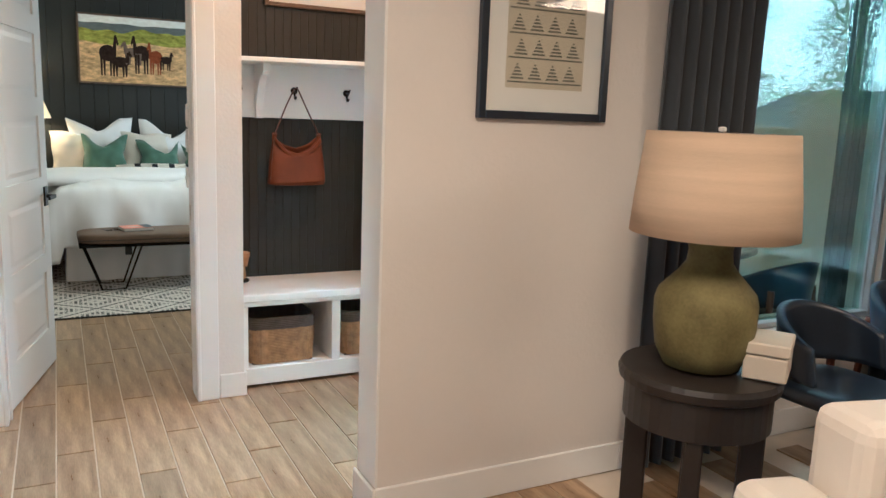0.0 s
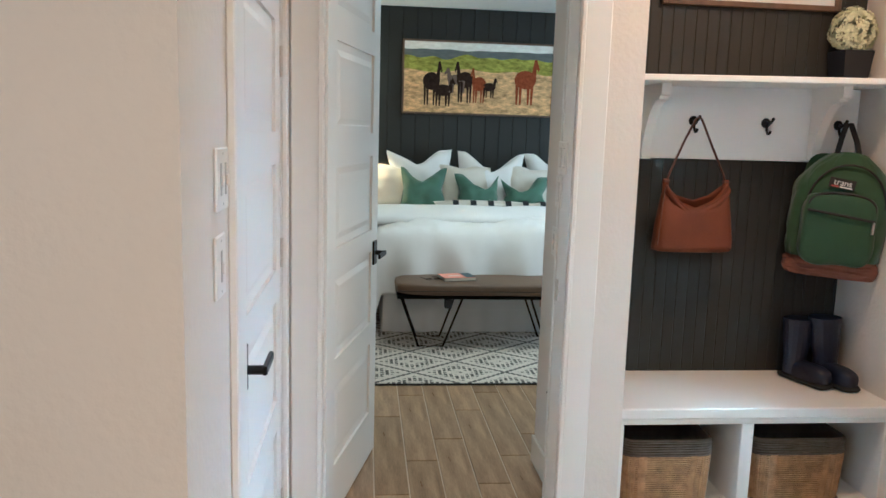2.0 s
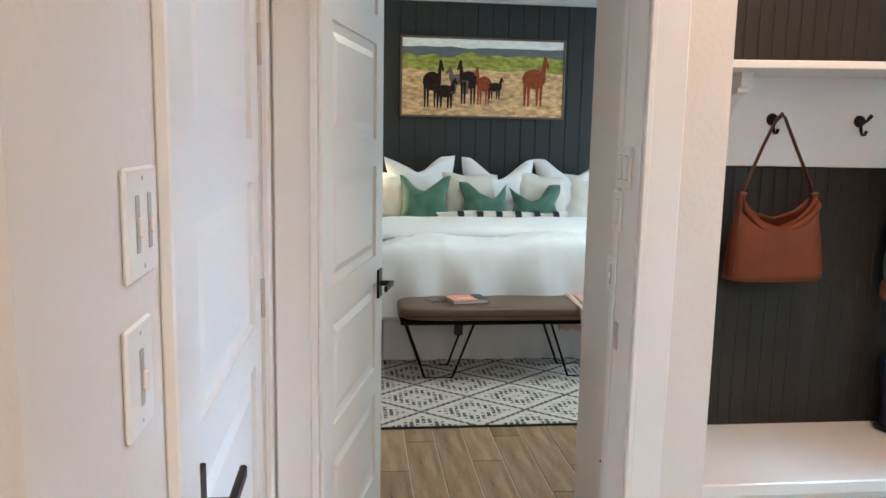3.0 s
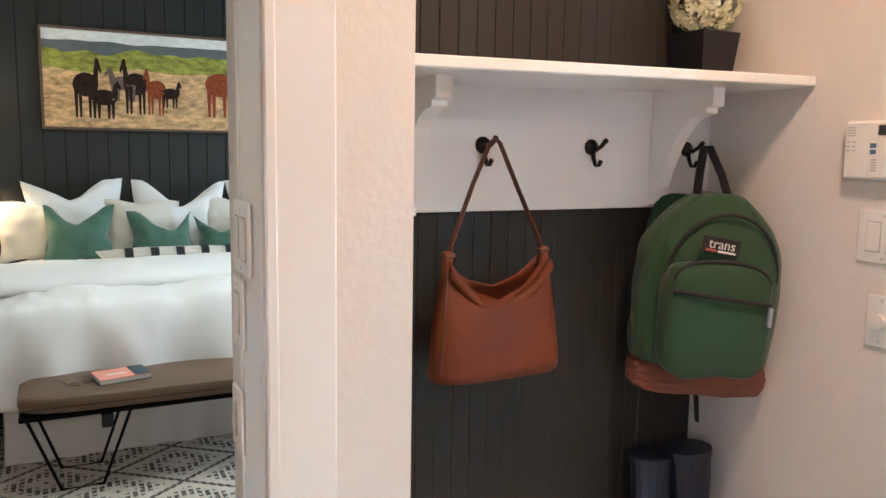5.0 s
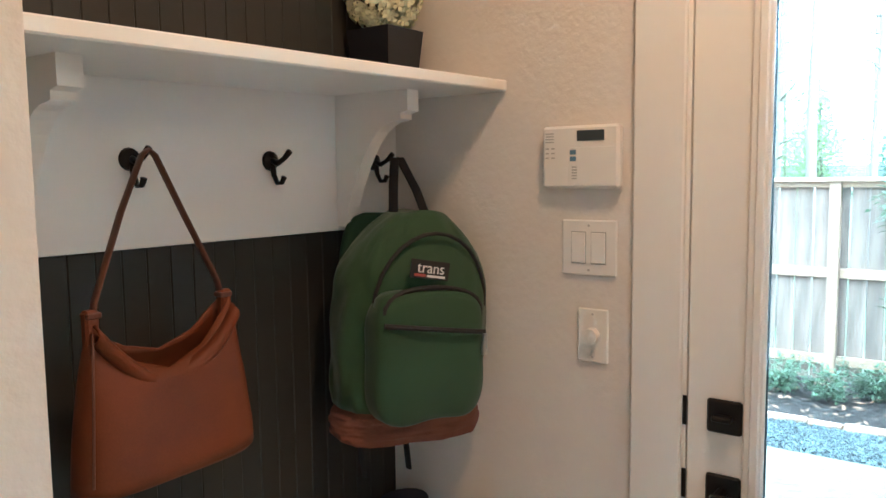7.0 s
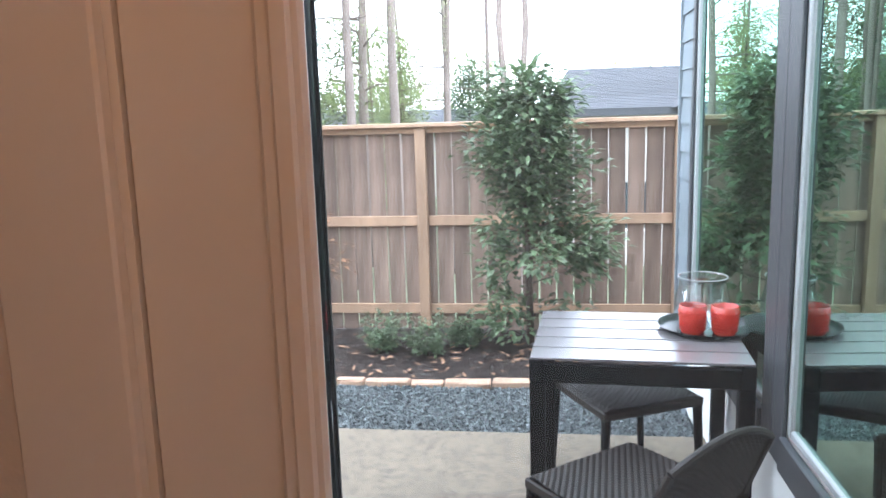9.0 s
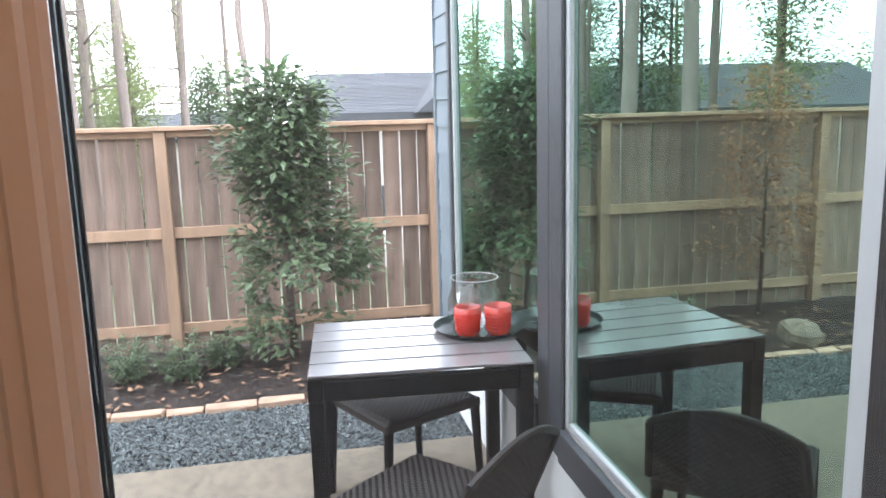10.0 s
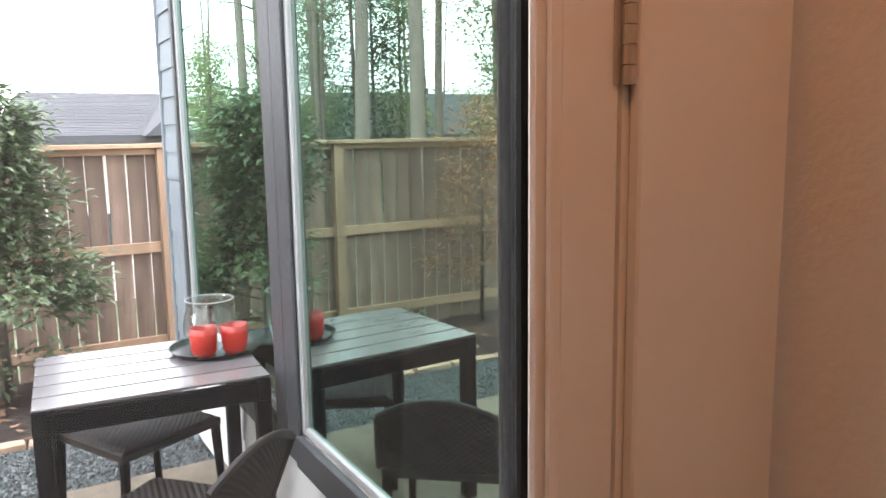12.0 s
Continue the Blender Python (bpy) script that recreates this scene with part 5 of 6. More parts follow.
for x in (-0.23, 0.55):
    part("back_cushion", ellipsoid(0.37, 0.12, 0.24, 4, 24, 14, 0.01), sofa_cloth, so, smooth=True).location = (x, 0.08, 0.66)
for x in (-0.75, 1.08):
    for y in (-0.40, 0.32):
        part("foot", box(x - 0.03, x + 0.03, y - 0.03, y + 0.03, 0.0, 0.08), walnut, so)


# dining set by the window
dt = thing("dining_table", "round dark lacquered dining table by the window", "dining table", (3.85, 3.55, 0.0))
part("tabletop", lathe([(0, 0.715), (0.60, 0.715), (0.615, 0.725), (0.615, 0.742), (0.60, 0.75), (0, 0.75)], 56), lacquer, dt)
part("pedestal", lathe([(0, 0), (0.30, 0), (0.30, 0.03), (0.08, 0.08), (0.065, 0.4), (0.10, 0.70), (0.16, 0.7145), (0, 0.7145)], 32), side_table_wood, dt, smooth=False)


def dining_chair(at, rz):
    c = thing("dining_chair", "dark leather curved-back dining chair with walnut legs", "chair", at, rz, group="dining chairs")
    part("seat", ellipsoid(0.24, 0.23, 0.045, 4, 28, 10), chair_leather, c, smooth=True).location = (0, 0, 0.45)
    bm = blob(28, 8, lambda u, v: (0.27 * math.cos(math.pi * (u * 1.1 - 0.05)), 0.25 * math.sin(math.pi * (u * 1.1 - 0.05)) - 0.02 + 0.03 * v, 0.52 + 0.26 * v * (0.55 + 0.45 * math.sin(math.pi * u))))
    bk2 = part("backrest", bm, chair_leather, c, smooth=True)
    bk2.modifiers.new("thick", "SOLIDIFY").thickness = 0.035
    for x in (-0.22, 0.22):
        for y in (-0.18, 0.18):
            part("leg", tube([(x * 0.9, y * 0.9, 0.44 if y < 0 else 0.62), (x * 1.08, y * 1.12, 0.0)], [0.02, 0.012], 8), walnut, c)


dining_chair((3.10, 4.20, 0.0), 4)
dining_chair((3.95, 4.36, 0.0), -6)


def curtain(x0, x1, y, label):
    c = thing("curtain", label, "curtain", (0, 0, 0), group="window curtains")
    n = 7
    cloth = part("panel", blob(100, 10, lambda u, v: (x0 + (x1 - x0) * u, y + 0.032 * math.sin(2 * math.pi * n * u + 0.5 * math.sin(5 * v)), 0.03 + 2.54 * v)), curtain_cloth, c, smooth=True)
    cloth.modifiers.new("thick", "SOLIDIFY").thickness = 0.003
    part("rod", tube([(x0 - 0.05, y, 2.60), (x1 + 0.05, y, 2.60)], 0.012, 10), black_metal, c)
    for x in (x0 - 0.05, x1 + 0.05):
        part("rod_bracket", tube([(x, y, 2.60), (x, 4.72, 2.60)], 0.008, 8), black_metal, c)
    for i in range(n):
        x = x0 + (x1 - x0) * (i + 0.5) / n
        part("ring", tube([(x, y + 0.018 * math.cos(k * math.pi / 4), 2.595 + 0.02 * math.sin(k * math.pi / 4)) for k in range(9)], 0.003, 5), black_metal, c)


curtain(2.44, 2.95, 4.65, "charcoal curtain drawn back beside the window")
curtain(4.02, 4.46, 4.65, "charcoal curtain drawn back between the windows")

# tall leafy plant by the living room wall
hp = thing("house_plant", "tall dark-leaved house plant in a slim black pot", "plant", (-0.645, 4.420, -0.0))
part("pot", lathe([(0, 0.0), (0.062, 0.0), (0.082, 0.30), (0.085, 0.305), (0.078, 0.305), (0.074, 0.27), (0, 0.27)], 28), planter_black, hp, smooth=True)
rng = random.Random(9)
for k, (dx, dy, z, ln) in enumerate(((0.250, 0.080, 0.735, 0.20), (0.10, -0.20, 0.670, 0.22), (-0.24, 0.02, 1.0, 0.24), (0.14, 0.12, 0.62, 0.2), (-0.15, -0.18, 0.72, 0.2), (0.12, -0.15, 0.52, 0.18), (-0.16, 0.12, 0.62, 0.2))):
    tip = Vector((dx, dy, z))
    side = Vector((dx, dy, 0)).normalized()
    root = tip - side * ln * 0.8 - Vector((0, 0, -0.03))
    st = part("stem", tube([(0.01 * (k % 3 - 1), 0.01 * (k % 2), 0.26), (root.x * 0.3, root.y * 0.3, z * 0.6), root], [0.006, 0.005, 0.003], 6), green_trim, hp)
    across = side.cross(Vector((0, 0, 1)))
    lf = blob(8, 12, lambda u, v: root.lerp(tip, v) + across * (2 * u - 1) * ln * 0.24 * math.sin(math.pi * v ** 0.75) ** 0.8 + Vector((0, 0, 0.05 * math.sin(math.pi * v) + 0.02 * abs(2 * u - 1))))
    lo = part("leaf", lf, leaf_house, hp, smooth=True)
    lo.modifiers.new("thick", "SOLIDIFY").thickness = 0.0015

# ---- outside wall with two windows ----
def window(name, label, x0, x1, z0, z1, trim_l, trim_r, trim_ml, trim_mr):
    """A fixed vinyl window set in the wall at y 4.72 to 4.845, with dark outside trim."""
    w = tagged(thing(name, label, "window"), kind="structure")
    f, fl = 0.030, 0.040 if x0 > 4 else 0.062
    for b in ((x0, x0 + fl, z0, z1), (x1 - f, x1, z0, z1)):
        part("window_frame", box(b[0] + 0.001, b[1] - 0.001, 4.79, 4.857, b[2], b[3], 0.004), vinyl_white, w)
        part("sash", box(b[0] + (0.030 if b[0] == x0 else -0.004), b[1] + (0.004 if b[0] == x0 else -0.030), 4.822, 4.848, b[2] + 0.03, b[3] - 0.03, 0.003), vinyl_white, w)
    for b in ((z0, z0 + f), (z1 - f, z1)):
        part("window_frame", box(x0 + fl, x1 - f, 4.79, 4.855, b[0] + 0.001, b[1] - 0.001, 0.004), vinyl_white, w)
    g = part("pane", box(x0 + fl - 0.01, x1 - f + 0.01, 4.836, 4.842, z0 + f - 0.01, z1 - f + 0.01), window_glass, w, "tinted reflective window pane")
    g.visible_shadow = False
    part("window_sill", box(x0, x1, 4.66, 4.79, z0 - 0.02, z0 - 0.001, 0.003), trim_paint, w)
    part("outer_casing", box(x0 - trim_l, x0 + 0.002, 4.8575, 4.872, z0 - 0.12, z1 + 0.12, 0.003), trim_ml, w)
    part("outer_casing", box(x1 - 0.002, x1 + trim_r, 4.8575, 4.872, z0 - 0.12, z1 + 0.12, 0.003), trim_mr, w)
    part("outer_sill", box(x0 + 0.003, x1 - 0.003, 4.8575, 4.885, z0 - 0.12, z0 - 0.002, 0.004), bronze_trim, w)
    part("outer_head", box(x0 + 0.003, x1 - 0.003, 4.8575, 4.872, z1 + 0.002, z1 + 0.12, 0.004), bronze_trim, w)
    return w


window("window_1", "tall white vinyl window with dark trim reflecting the patio", 2.805, 4.147, 0.535, 2.46, 0.30, 0.119, black_trim, bronze_trim)
window("window_2", "tall white vinyl window with dark trim by the house corner", 4.387, 5.83, 0.535, 2.46, 0.119, 0.05, bronze_trim, bronze_trim)

# lap siding: each board its own piece, the lower edge proud
sd1 = tagged(new("siding_low"), "pale lap siding under the patio windows", "siding", kind="structure")
sd2 = tagged(new("siding_corner"), "grey lap siding at the house corner", "siding", kind="structure")


def lap(x0, x1, h=0.15):
    bm = bmesh.new()
    pr = [(0.0, 0.0), (0.016, 0.0), (0.005, h + 0.012), (0.0, h + 0.012)]
    a = [bm.verts.new((x0, y, z)) for y, z in pr]
    c = [bm.verts.new((x1, y, z)) for y, z in pr]
    bm.faces.new(a)
    bm.faces.new(c[::-1])
    for i in range(4):
        bm.faces.new((a[(i + 1) % 4], a[i], c[i], c[(i + 1) % 4]))
    return bm


m1 = mesh_of(lap(2.41, 5.885), siding_white)
m2 = mesh_of(lap(5.89, 6.25), siding_grey)
for i in range(3):
    ob = new("siding_board", m1)
    ob.parent = sd1
    ob.location = (0, 4.846, -0.06 + i * 0.15)
for i in range(20):
    ob = new("siding_board", m2)
    ob.parent = sd2
    ob.location = (0, 4.846, -0.14 + i * 0.15)
tagged(part("corner_board", box(6.252, 6.282, 4.70, 4.871, -0.16, 2.95, 0.003), siding_grey), "grey corner board of the house", "trim", kind="structure")
tagged(part("foundation", box(2.405, 6.24, 4.75, 4.843, -0.5, -0.001), concrete), "concrete foundation edge", "foundation", kind="structure")
m3 = mesh_of(lap(0.0, 1.9), siding_white)
sd3 = tagged(new("siding_door_wall"), "pale lap siding beside the patio door", "siding", kind="structure")
for i in range(19):
    ob = new("siding_board", m3)
    ob.parent = sd3
    ob.matrix_local = pose(2.401, 7.99, -0.05 + i * 0.15, 0, 0, -90)
tagged(part("roof_eave", box(2.3, 6.6, 4.2, 5.15, 2.86, 3.0), trim_paint), "white soffit over the windows", "roof", kind="structure")

# ---- ground ----
def ground_z(x, y):
    t = max(0.0, min(1.0, (x - 9.0) / 10.0))
    return -0.36 - 2.1 * t * t * (3 - 2 * t)


gx = [-400, -60, 2.3, 5.0, 7.6, 9.0, 11, 13, 15, 17, 19, 24, 40, 90, 400]
gy = [-400, -60, -10, 0, 4, 6, 8, 12, 20, 60, 400]
bm = bmesh.new()
g = [[bm.verts.new((x, y, ground_z(x, y))) for y in gy] for x in gx]
for i in range(len(gx) - 1):
    for j in range(len(gy) - 1):
        bm.faces.new((g[i][j], g[i + 1][j], g[i + 1][j + 1], g[i][j + 1]))
tagged(part("ground", bm, lawn_mat), "grassy ground reaching to the horizon", "ground", kind="structure")
tagged(part("patio", box(4.36, 5.38, 6.7485, 11.0, -0.3, -0.015, bm=box(2.405, 5.38, 4.8445, 6.748, -0.3, -0.015)), concrete), "tan textured concrete patio slab", "patio", kind="structure")


def gravel_z(x):
    return -0.075 - 0.11 * (x - 5.38) / 1.06


def bed_z(x):
    """The planting bed falls gently to the fence, a little mounded."""
    u = max(0.0, min(1.0, (x - 6.53) / 1.75))
    return -0.185 - 0.12 * u + 0.06 * math.sin(math.pi * u)


gb = box(5.3815, 6.46, 3.0, 11.0, -0.34, -0.075)
for v in gb.verts:
    if v.co.z > -0.2:
        v.co.z = gravel_z(v.co.x)
tagged(part("gravel_base", gb, gravel_bed), "dark bed under the gravel", "gravel", kind="structure")
rng = random.Random(11)


def stone_into(bm, p, r):
    """A small angular stone."""
    base = [Vector((1, 0, 0)), Vector((0, 1, 0)), Vector((-1, 0, 0)), Vector((0, -1, 0)), Vector((0, 0, 0.7)), Vector((0, 0, -0.7))]
    e = Euler((rng.uniform(0, 6), rng.uniform(0, 6), rng.uniform(0, 6)))
    vs = []
    for b in base:
        v = b * r * rng.uniform(0.6, 1.25)
        v.rotate(e)
        vs.append(bm.verts.new(p + v))
    for a, b2 in ((0, 1), (1, 2), (2, 3), (3, 0)):
        bm.faces.new((vs[a], vs[b2], vs[4]))
        bm.faces.new((vs[b2], vs[a], vs[5]))


bm = bmesh.new()
for k in range(16500):
    near = k < 13000
    y = rng.uniform(4.6, 7.6) if near else rng.uniform(7.6, 10.8)
    gx0 = rng.uniform(5.395, 6.45)
    stone_into(bm, Vector((gx0, y, gravel_z(gx0) + rng.uniform(0.0, 0.016))), rng.uniform(0.008, 0.019))
tagged(part("gravel", bm, gravel_mat), "blue-grey crushed gravel strip", "gravel", kind="stuff")

# edging stones along the bed
edge = tagged(new("bed_edging"), "tan flagstone edging along the planting bed", "edging", kind="structure")
y = 4.3
while y < 10.5:
    ln = rng.uniform(0.18, 0.36)
    sm = box(-0.045, 0.045, 0.004, ln - 0.008, 0.0, 0.055 + rng.uniform(-0.01, 0.012), 0.008)
    for v in sm.verts:
        v.co += Vector((rng.uniform(-0.008, 0.008), rng.uniform(-0.006, 0.006), rng.uniform(-0.004, 0.004)))
    ob = part("edging_stone", sm, edging, edge)
    ob.location = (6.50 + 0.015 * math.sin(y * 1.3), y, -0.205)
    y += ln

bed_soil = blob(28, 110, lambda u, v: (6.53 + 1.85 * u, 2.0 + 11.0 * v, bed_z(6.53 + 1.85 * u) + 0.025 * noise.noise(Vector((u * 7, v * 60, 0)))))
tagged(part("planting_bed", bed_soil, mulch), "dark mulch planting bed", "mulch", kind="structure")
bm = bmesh.new()
for k in range(4200):
    x, y = rng.uniform(6.56, 8.1), rng.uniform(4.4, 8.9)
    z = bed_z(x) + 0.012
    a = rng.uniform(0, 6.3)
    t, s = Vector((math.cos(a), math.sin(a), rng.uniform(-0.2, 0.3))) * rng.uniform(0.012, 0.035), Vector((-math.sin(a), math.cos(a), 0)) * rng.uniform(0.004, 0.010)
    c = Vector((x, y, z))
    bm.faces.new([bm.verts.new(q) for q in (c - t - s, c + t - s, c + t + s, c - t + s)])
tagged(part("bark_chips", bm, mulch), "dark bark chips scattered on the bed", "mulch", kind="stuff")
bm = bmesh.new()
for k in range(380):
    x, y = rng.uniform(6.58, 7.7), rng.uniform(4.6, 8.6)
    z = bed_z(x) + 0.03
    a = rng.uniform(0, 6.3)
    t, s = Vector((math.cos(a), math.sin(a), rng.uniform(-0.3, 0.3))) * rng.uniform(0.02, 0.05), Vector((-math.sin(a), math.cos(a), rng.uniform(-0.2, 0.2))) * rng.uniform(0.008, 0.016)
    c = Vector((x, y, z))
    bm.faces.new([bm.verts.new(q) for q in (c - t, c + s, c + t, c - s)])
tagged(part("fallen_leaves", bm, dead_leaf), "dry tan leaves lying on the mulch", "leaves", kind="stuff")

# ---- fence ----
fence = thing("fence", "weathered brown board privacy fence with newer posts and rails", "fence", (8.20, 6.69, 0.0), rz=-90)
rng = random.Random(5)
U0, U1 = -7.4, 5.6
pickets = [mesh_of(box(0, 0.136, 0.0, 0.013, -0.29, 1.505, 0.002), fence_wood)]
u = U0
while u < U1:
    ob = new("picket", pickets[0])
    ob.parent = fence
    ob.matrix_local = pose(u, 0.046 + rng.uniform(-0.002, 0.004), rng.uniform(-0.012, 0.008), rng.uniform(-0.3, 0.3), rng.uniform(-0.35, 0.35), 0)
    u += 0.1425 + rng.uniform(0.0, 0.009)
post_mesh = mesh_of(box(-0.045, 0.045, -0.045, 0.045, -0.36, 1.505, 0.004), fence_new)
rail_mesh = mesh_of(box(0.046, 2.119, 0.008, 0.045, -0.043, 0.043, 0.003), fence_new)
cap_mesh = mesh_of(box(0.0, 2.162, -0.075, 0.095, 0.0, 0.034, 0.003), fence_new)
fascia_mesh = mesh_of(box(0.046, 2.119, -0.001, 0.0455, -0.05, 0.0, 0.003), fence_new)
for i in range(-4, 3):
    u = i * 2.165
    for nm, me, z in (("post", post_mesh, 0.0), ("rail", rail_mesh, 0.695), ("rail", rail_mesh, -0.095), ("top_rail", fascia_mesh, 1.505), ("cap_board", cap_mesh, 1.507)):
        ob = new(nm, me)
        ob.parent = fence
        ob.location = (u, 0, z)


# ---- plants ----
def leaves_into(bm, n, place, length, width, seed, droop=0.2, up=0.3):
    """Folded pointed leaves, each where place(rng) gives a point and an outward way."""
    r = random.Random(seed)
    for _ in range(n):
        p, out = place(r)
        d = (out + Vector((r.uniform(-0.7, 0.7), r.uniform(-0.7, 0.7), r.uniform(-0.5, 0.6) + up - droop))).normalized()
        s = d.cross(Vector((r.uniform(-0.3, 0.3), r.uniform(-0.3, 0.3), 1))).normalized()
        nrm = s.cross(d)
        ln, wd = length * r.uniform(0.65, 1.2), width * r.uniform(0.75, 1.2)
        a, tip = bm.verts.new(p), bm.verts.new(p + d * ln - nrm * ln * 0.15)
        mid = bm.verts.new(p + d * ln * 0.5)
        l, q = bm.verts.new(p + d * ln * 0.48 + s * wd + nrm * wd * 0.35), bm.verts.new(p + d * ln * 0.48 - s * wd + nrm * wd * 0.35)
        bm.faces.new((a, mid, l))
        bm.faces.new((mid, tip, l))
        bm.faces.new((a, q, mid))
        bm.faces.new((mid, q, tip))


def tree_thing(name, label, at, trunk_pts, trunk_r, limbs, material, trunk_mat, count, length, width, spread, seed, category="tree"):
    """A trunk, limbs and a crown of leaves gathered round twig ends."""
    t = thing(name, label, category, at)
    bm = tube(trunk_pts, trunk_r, 8)
    r = random.Random(seed)
    tips = []
    for (z0, a, ln, rise) in limbs:
        base = Vector((0, 0, z0))
        for q0, q1 in zip(trunk_pts, trunk_pts[1:]):
            if q0[2] <= z0 <= q1[2]:
                base = Vector(q0).lerp(Vector(q1), (z0 - q0[2]) / (q1[2] - q0[2]))
        w = Vector((math.cos(a), math.sin(a), rise))
        p1 = base + w * ln * 0.5 + Vector((0, 0, 0.02))
        p2 = base + w * ln
        tube([base, p1, p2], [trunk_r[-1] * 0.8, trunk_r[-1] * 0.55, trunk_r[-1] * 0.25], 5, bm=bm)
        for k in range(5):
            tips.append(base.lerp(p2, r.uniform(0.35, 1.05)) + Vector((r.uniform(-1, 1), r.uniform(-1, 1), r.uniform(-1, 1))) * spread * 0.6)
    part("trunk", bm, trunk_mat, t, smooth=True)
    cr = bmesh.new()

    def place(q):
        c = q.choice(tips)
        o = Vector((q.gauss(0, 1), q.gauss(0, 1), q.gauss(0, 1)))
        p = c + o * spread * 0.36
        return p, (p - Vector((0, 0, p.z))).normalized() + o.normalized() * 0.6
    leaves_into(cr, count, place, length, width, seed + 1)
    part("crown", cr, material, t)
    return t


rng = random.Random(21)
limbs = []
for k in range(40):
    z = 0.98 + 0.76 * (k / 39)
    limbs.append((z, k * 2.4 + rng.uniform(-0.3, 0.3), (0.345 - 0.16 * max(0, (z - 1.35) / 0.40) ** 1.8) * rng.uniform(0.55, 1.1), rng.uniform(0.0, 0.4)))
for k in range(10):
    limbs.append((0.56 + 0.38 * (k / 9), k * 2.4 + rng.uniform(-0.3, 0.3), 0.44 * rng.uniform(0.4, 1.15), rng.uniform(0.0, 0.3)))
limbs += [(0.48, 4.5, 0.46, 0.30), (0.55, 4.9, 0.50, 0.22), (0.62, 4.7, 0.52, 0.16), (0.72, 4.4, 0.45, 0.1), (0.85, 4.9, 0.42, 0.1), (0.95, 5.1, 0.42, 0.0), (1.25, 4.6, 0.42, 0.1), (0.25, 1.9, 0.32, 0.15), (0.30, 2.6, 0.28, 0.1), (0.28, 4.6, 0.30, 0.05), (0.36, 0.9, 0.25, 0.2)]
ev = tree_thing("evergreen_tree", "young evergreen tree with glossy narrow leaves before the fence", (7.50, 5.75, -0.29), [(0, 0, 0), (0.01, 0.01, 0.5), (-0.01, 0.02, 1.1), (0.01, 0.0, 1.85)], [0.026, 0.022, 0.016, 0.006], limbs, leaf_mat, bark, 6000, 0.074, 0.021, 0.125, 31)
ev.scale = (1.2, 1.2, 1.2)
for (x, y, s, r) in ((7.20, 6.88, 41, 0.105), (7.10, 6.51, 42, 0.115), (7.34, 6.25, 43, 0.09), (7.2, 5.15, 44, 0.09)):
    sh_limbs = [(0.02 + 0.01 * (k % 3), k * 1.9, r * 1.1, 0.5 + 0.5 * (k % 4)) for k in range(14)]
    tree_thing("low_shrub", "small fine-leaved green shrub in the mulch bed", (x, y, bed_z(x)), [(0, 0, 0), (0, 0, 0.12), (0, 0, 0.2)], [0.008, 0.006, 0.004], sh_limbs, leaf_mat, bark, 1100, 0.034, 0.011, 0.056, s, "shrub")
bl2 = [(0.25 + 1.35 * k / 21, k * 2.4, 0.36 * (1.1 - 0.6 * k / 21), 0.6) for k in range(22)]
br = tree_thing("bare_tree", "thin young tree with sparse brown leaves", (7.60, 7.87, -0.27), [(0, 0, 0), (0.01, 0.02, 0.8), (0, 0, 1.75)], [0.018, 0.012, 0.004], bl2, leaf_brown, bark, 2300, 0.055, 0.013, 0.15, 51)
br.scale = (1.22, 1.22, 1.22)
rk = ellipsoid(0.17, 0.13, 0.10, 2.6, 14, 9, 0.06, 4)
tagged(part("boulder", rk, rock_mat), "tan garden boulder in the bed", "rock").location = (6.70, 7.62, -0.10)


# tall pines and saplings beyond the fence
def pine(x, y, h, r, seed, tufts=24, low=0.45):
    q = random.Random(seed)
    z0 = ground_z(x, y)
    t = thing("pine_tree", "tall slim pine with a bare trunk and high tufts", "tree", (x, y, z0), group="pines beyond the fence")
    lean = q.uniform(-0.4, 0.4)
    pts = [(lean * (k / 6) ** 2 + q.uniform(-0.04, 0.04), q.uniform(-0.06, 0.06), h * k / 6) for k in range(7)]
    bm = tube(pts, [r * (1 - 0.8 * k / 6) for k in range(7)], 9)
    cr = bmesh.new()
    tips = []
    for k in range(tufts):
        z = h * (low + (1 - low) * k / tufts)
        a = q.uniform(0, 6.3)
        ln = q.uniform(0.5, 1.7) * (1.15 - k / tufts * 0.6)
        b0 = Vector((lean * (z / h) ** 2, 0, z))
        tip = b0 + Vector((math.cos(a) * ln, math.sin(a) * ln, ln * q.uniform(-0.15, 0.4)))
        tube([b0, b0.lerp(tip, 0.5) + Vector((0, 0, 0.08)), tip], [r * 0.22, r * 0.14, 0.008], 5, bm=bm)
        tips += [tip, b0.lerp(tip, 0.7)]
    part("trunk", bm, pine_bark, t, smooth=True)

    def place(w):
        c = w.choice(tips)
        o = Vector((w.gauss(0, 0.28), w.gauss(0, 0.28), w.gauss(0, 0.16)))
        return c + o, o.normalized()
    leaves_into(cr, tufts * 190, place, 0.10, 0.011, seed, 0.1, 0.2)
    part("crown", cr, leaf_hazed, t)


def sapling(x, y, h, seed, material, n=8000, wide=1.0):
    q = random.Random(seed)
    limbs = [(h * (0.15 + 0.8 * k / 26), k * 2.4, wide * q.uniform(0.5, 1.2) * (1.1 - 0.6 * k / 26), q.uniform(0.2, 0.8)) for k in range(27)]
    tree_thing("leafy_tree", "leafy broad tree in the woods beyond the fence", (x, y, ground_z(x, y)), [(0, 0, 0), (0.05, 0.05, h * 0.5), (0, 0, h)], [0.08, 0.05, 0.02], limbs, material, bark, n, 0.13, 0.042, 0.6, seed)["group"] = "woods beyond the fence"


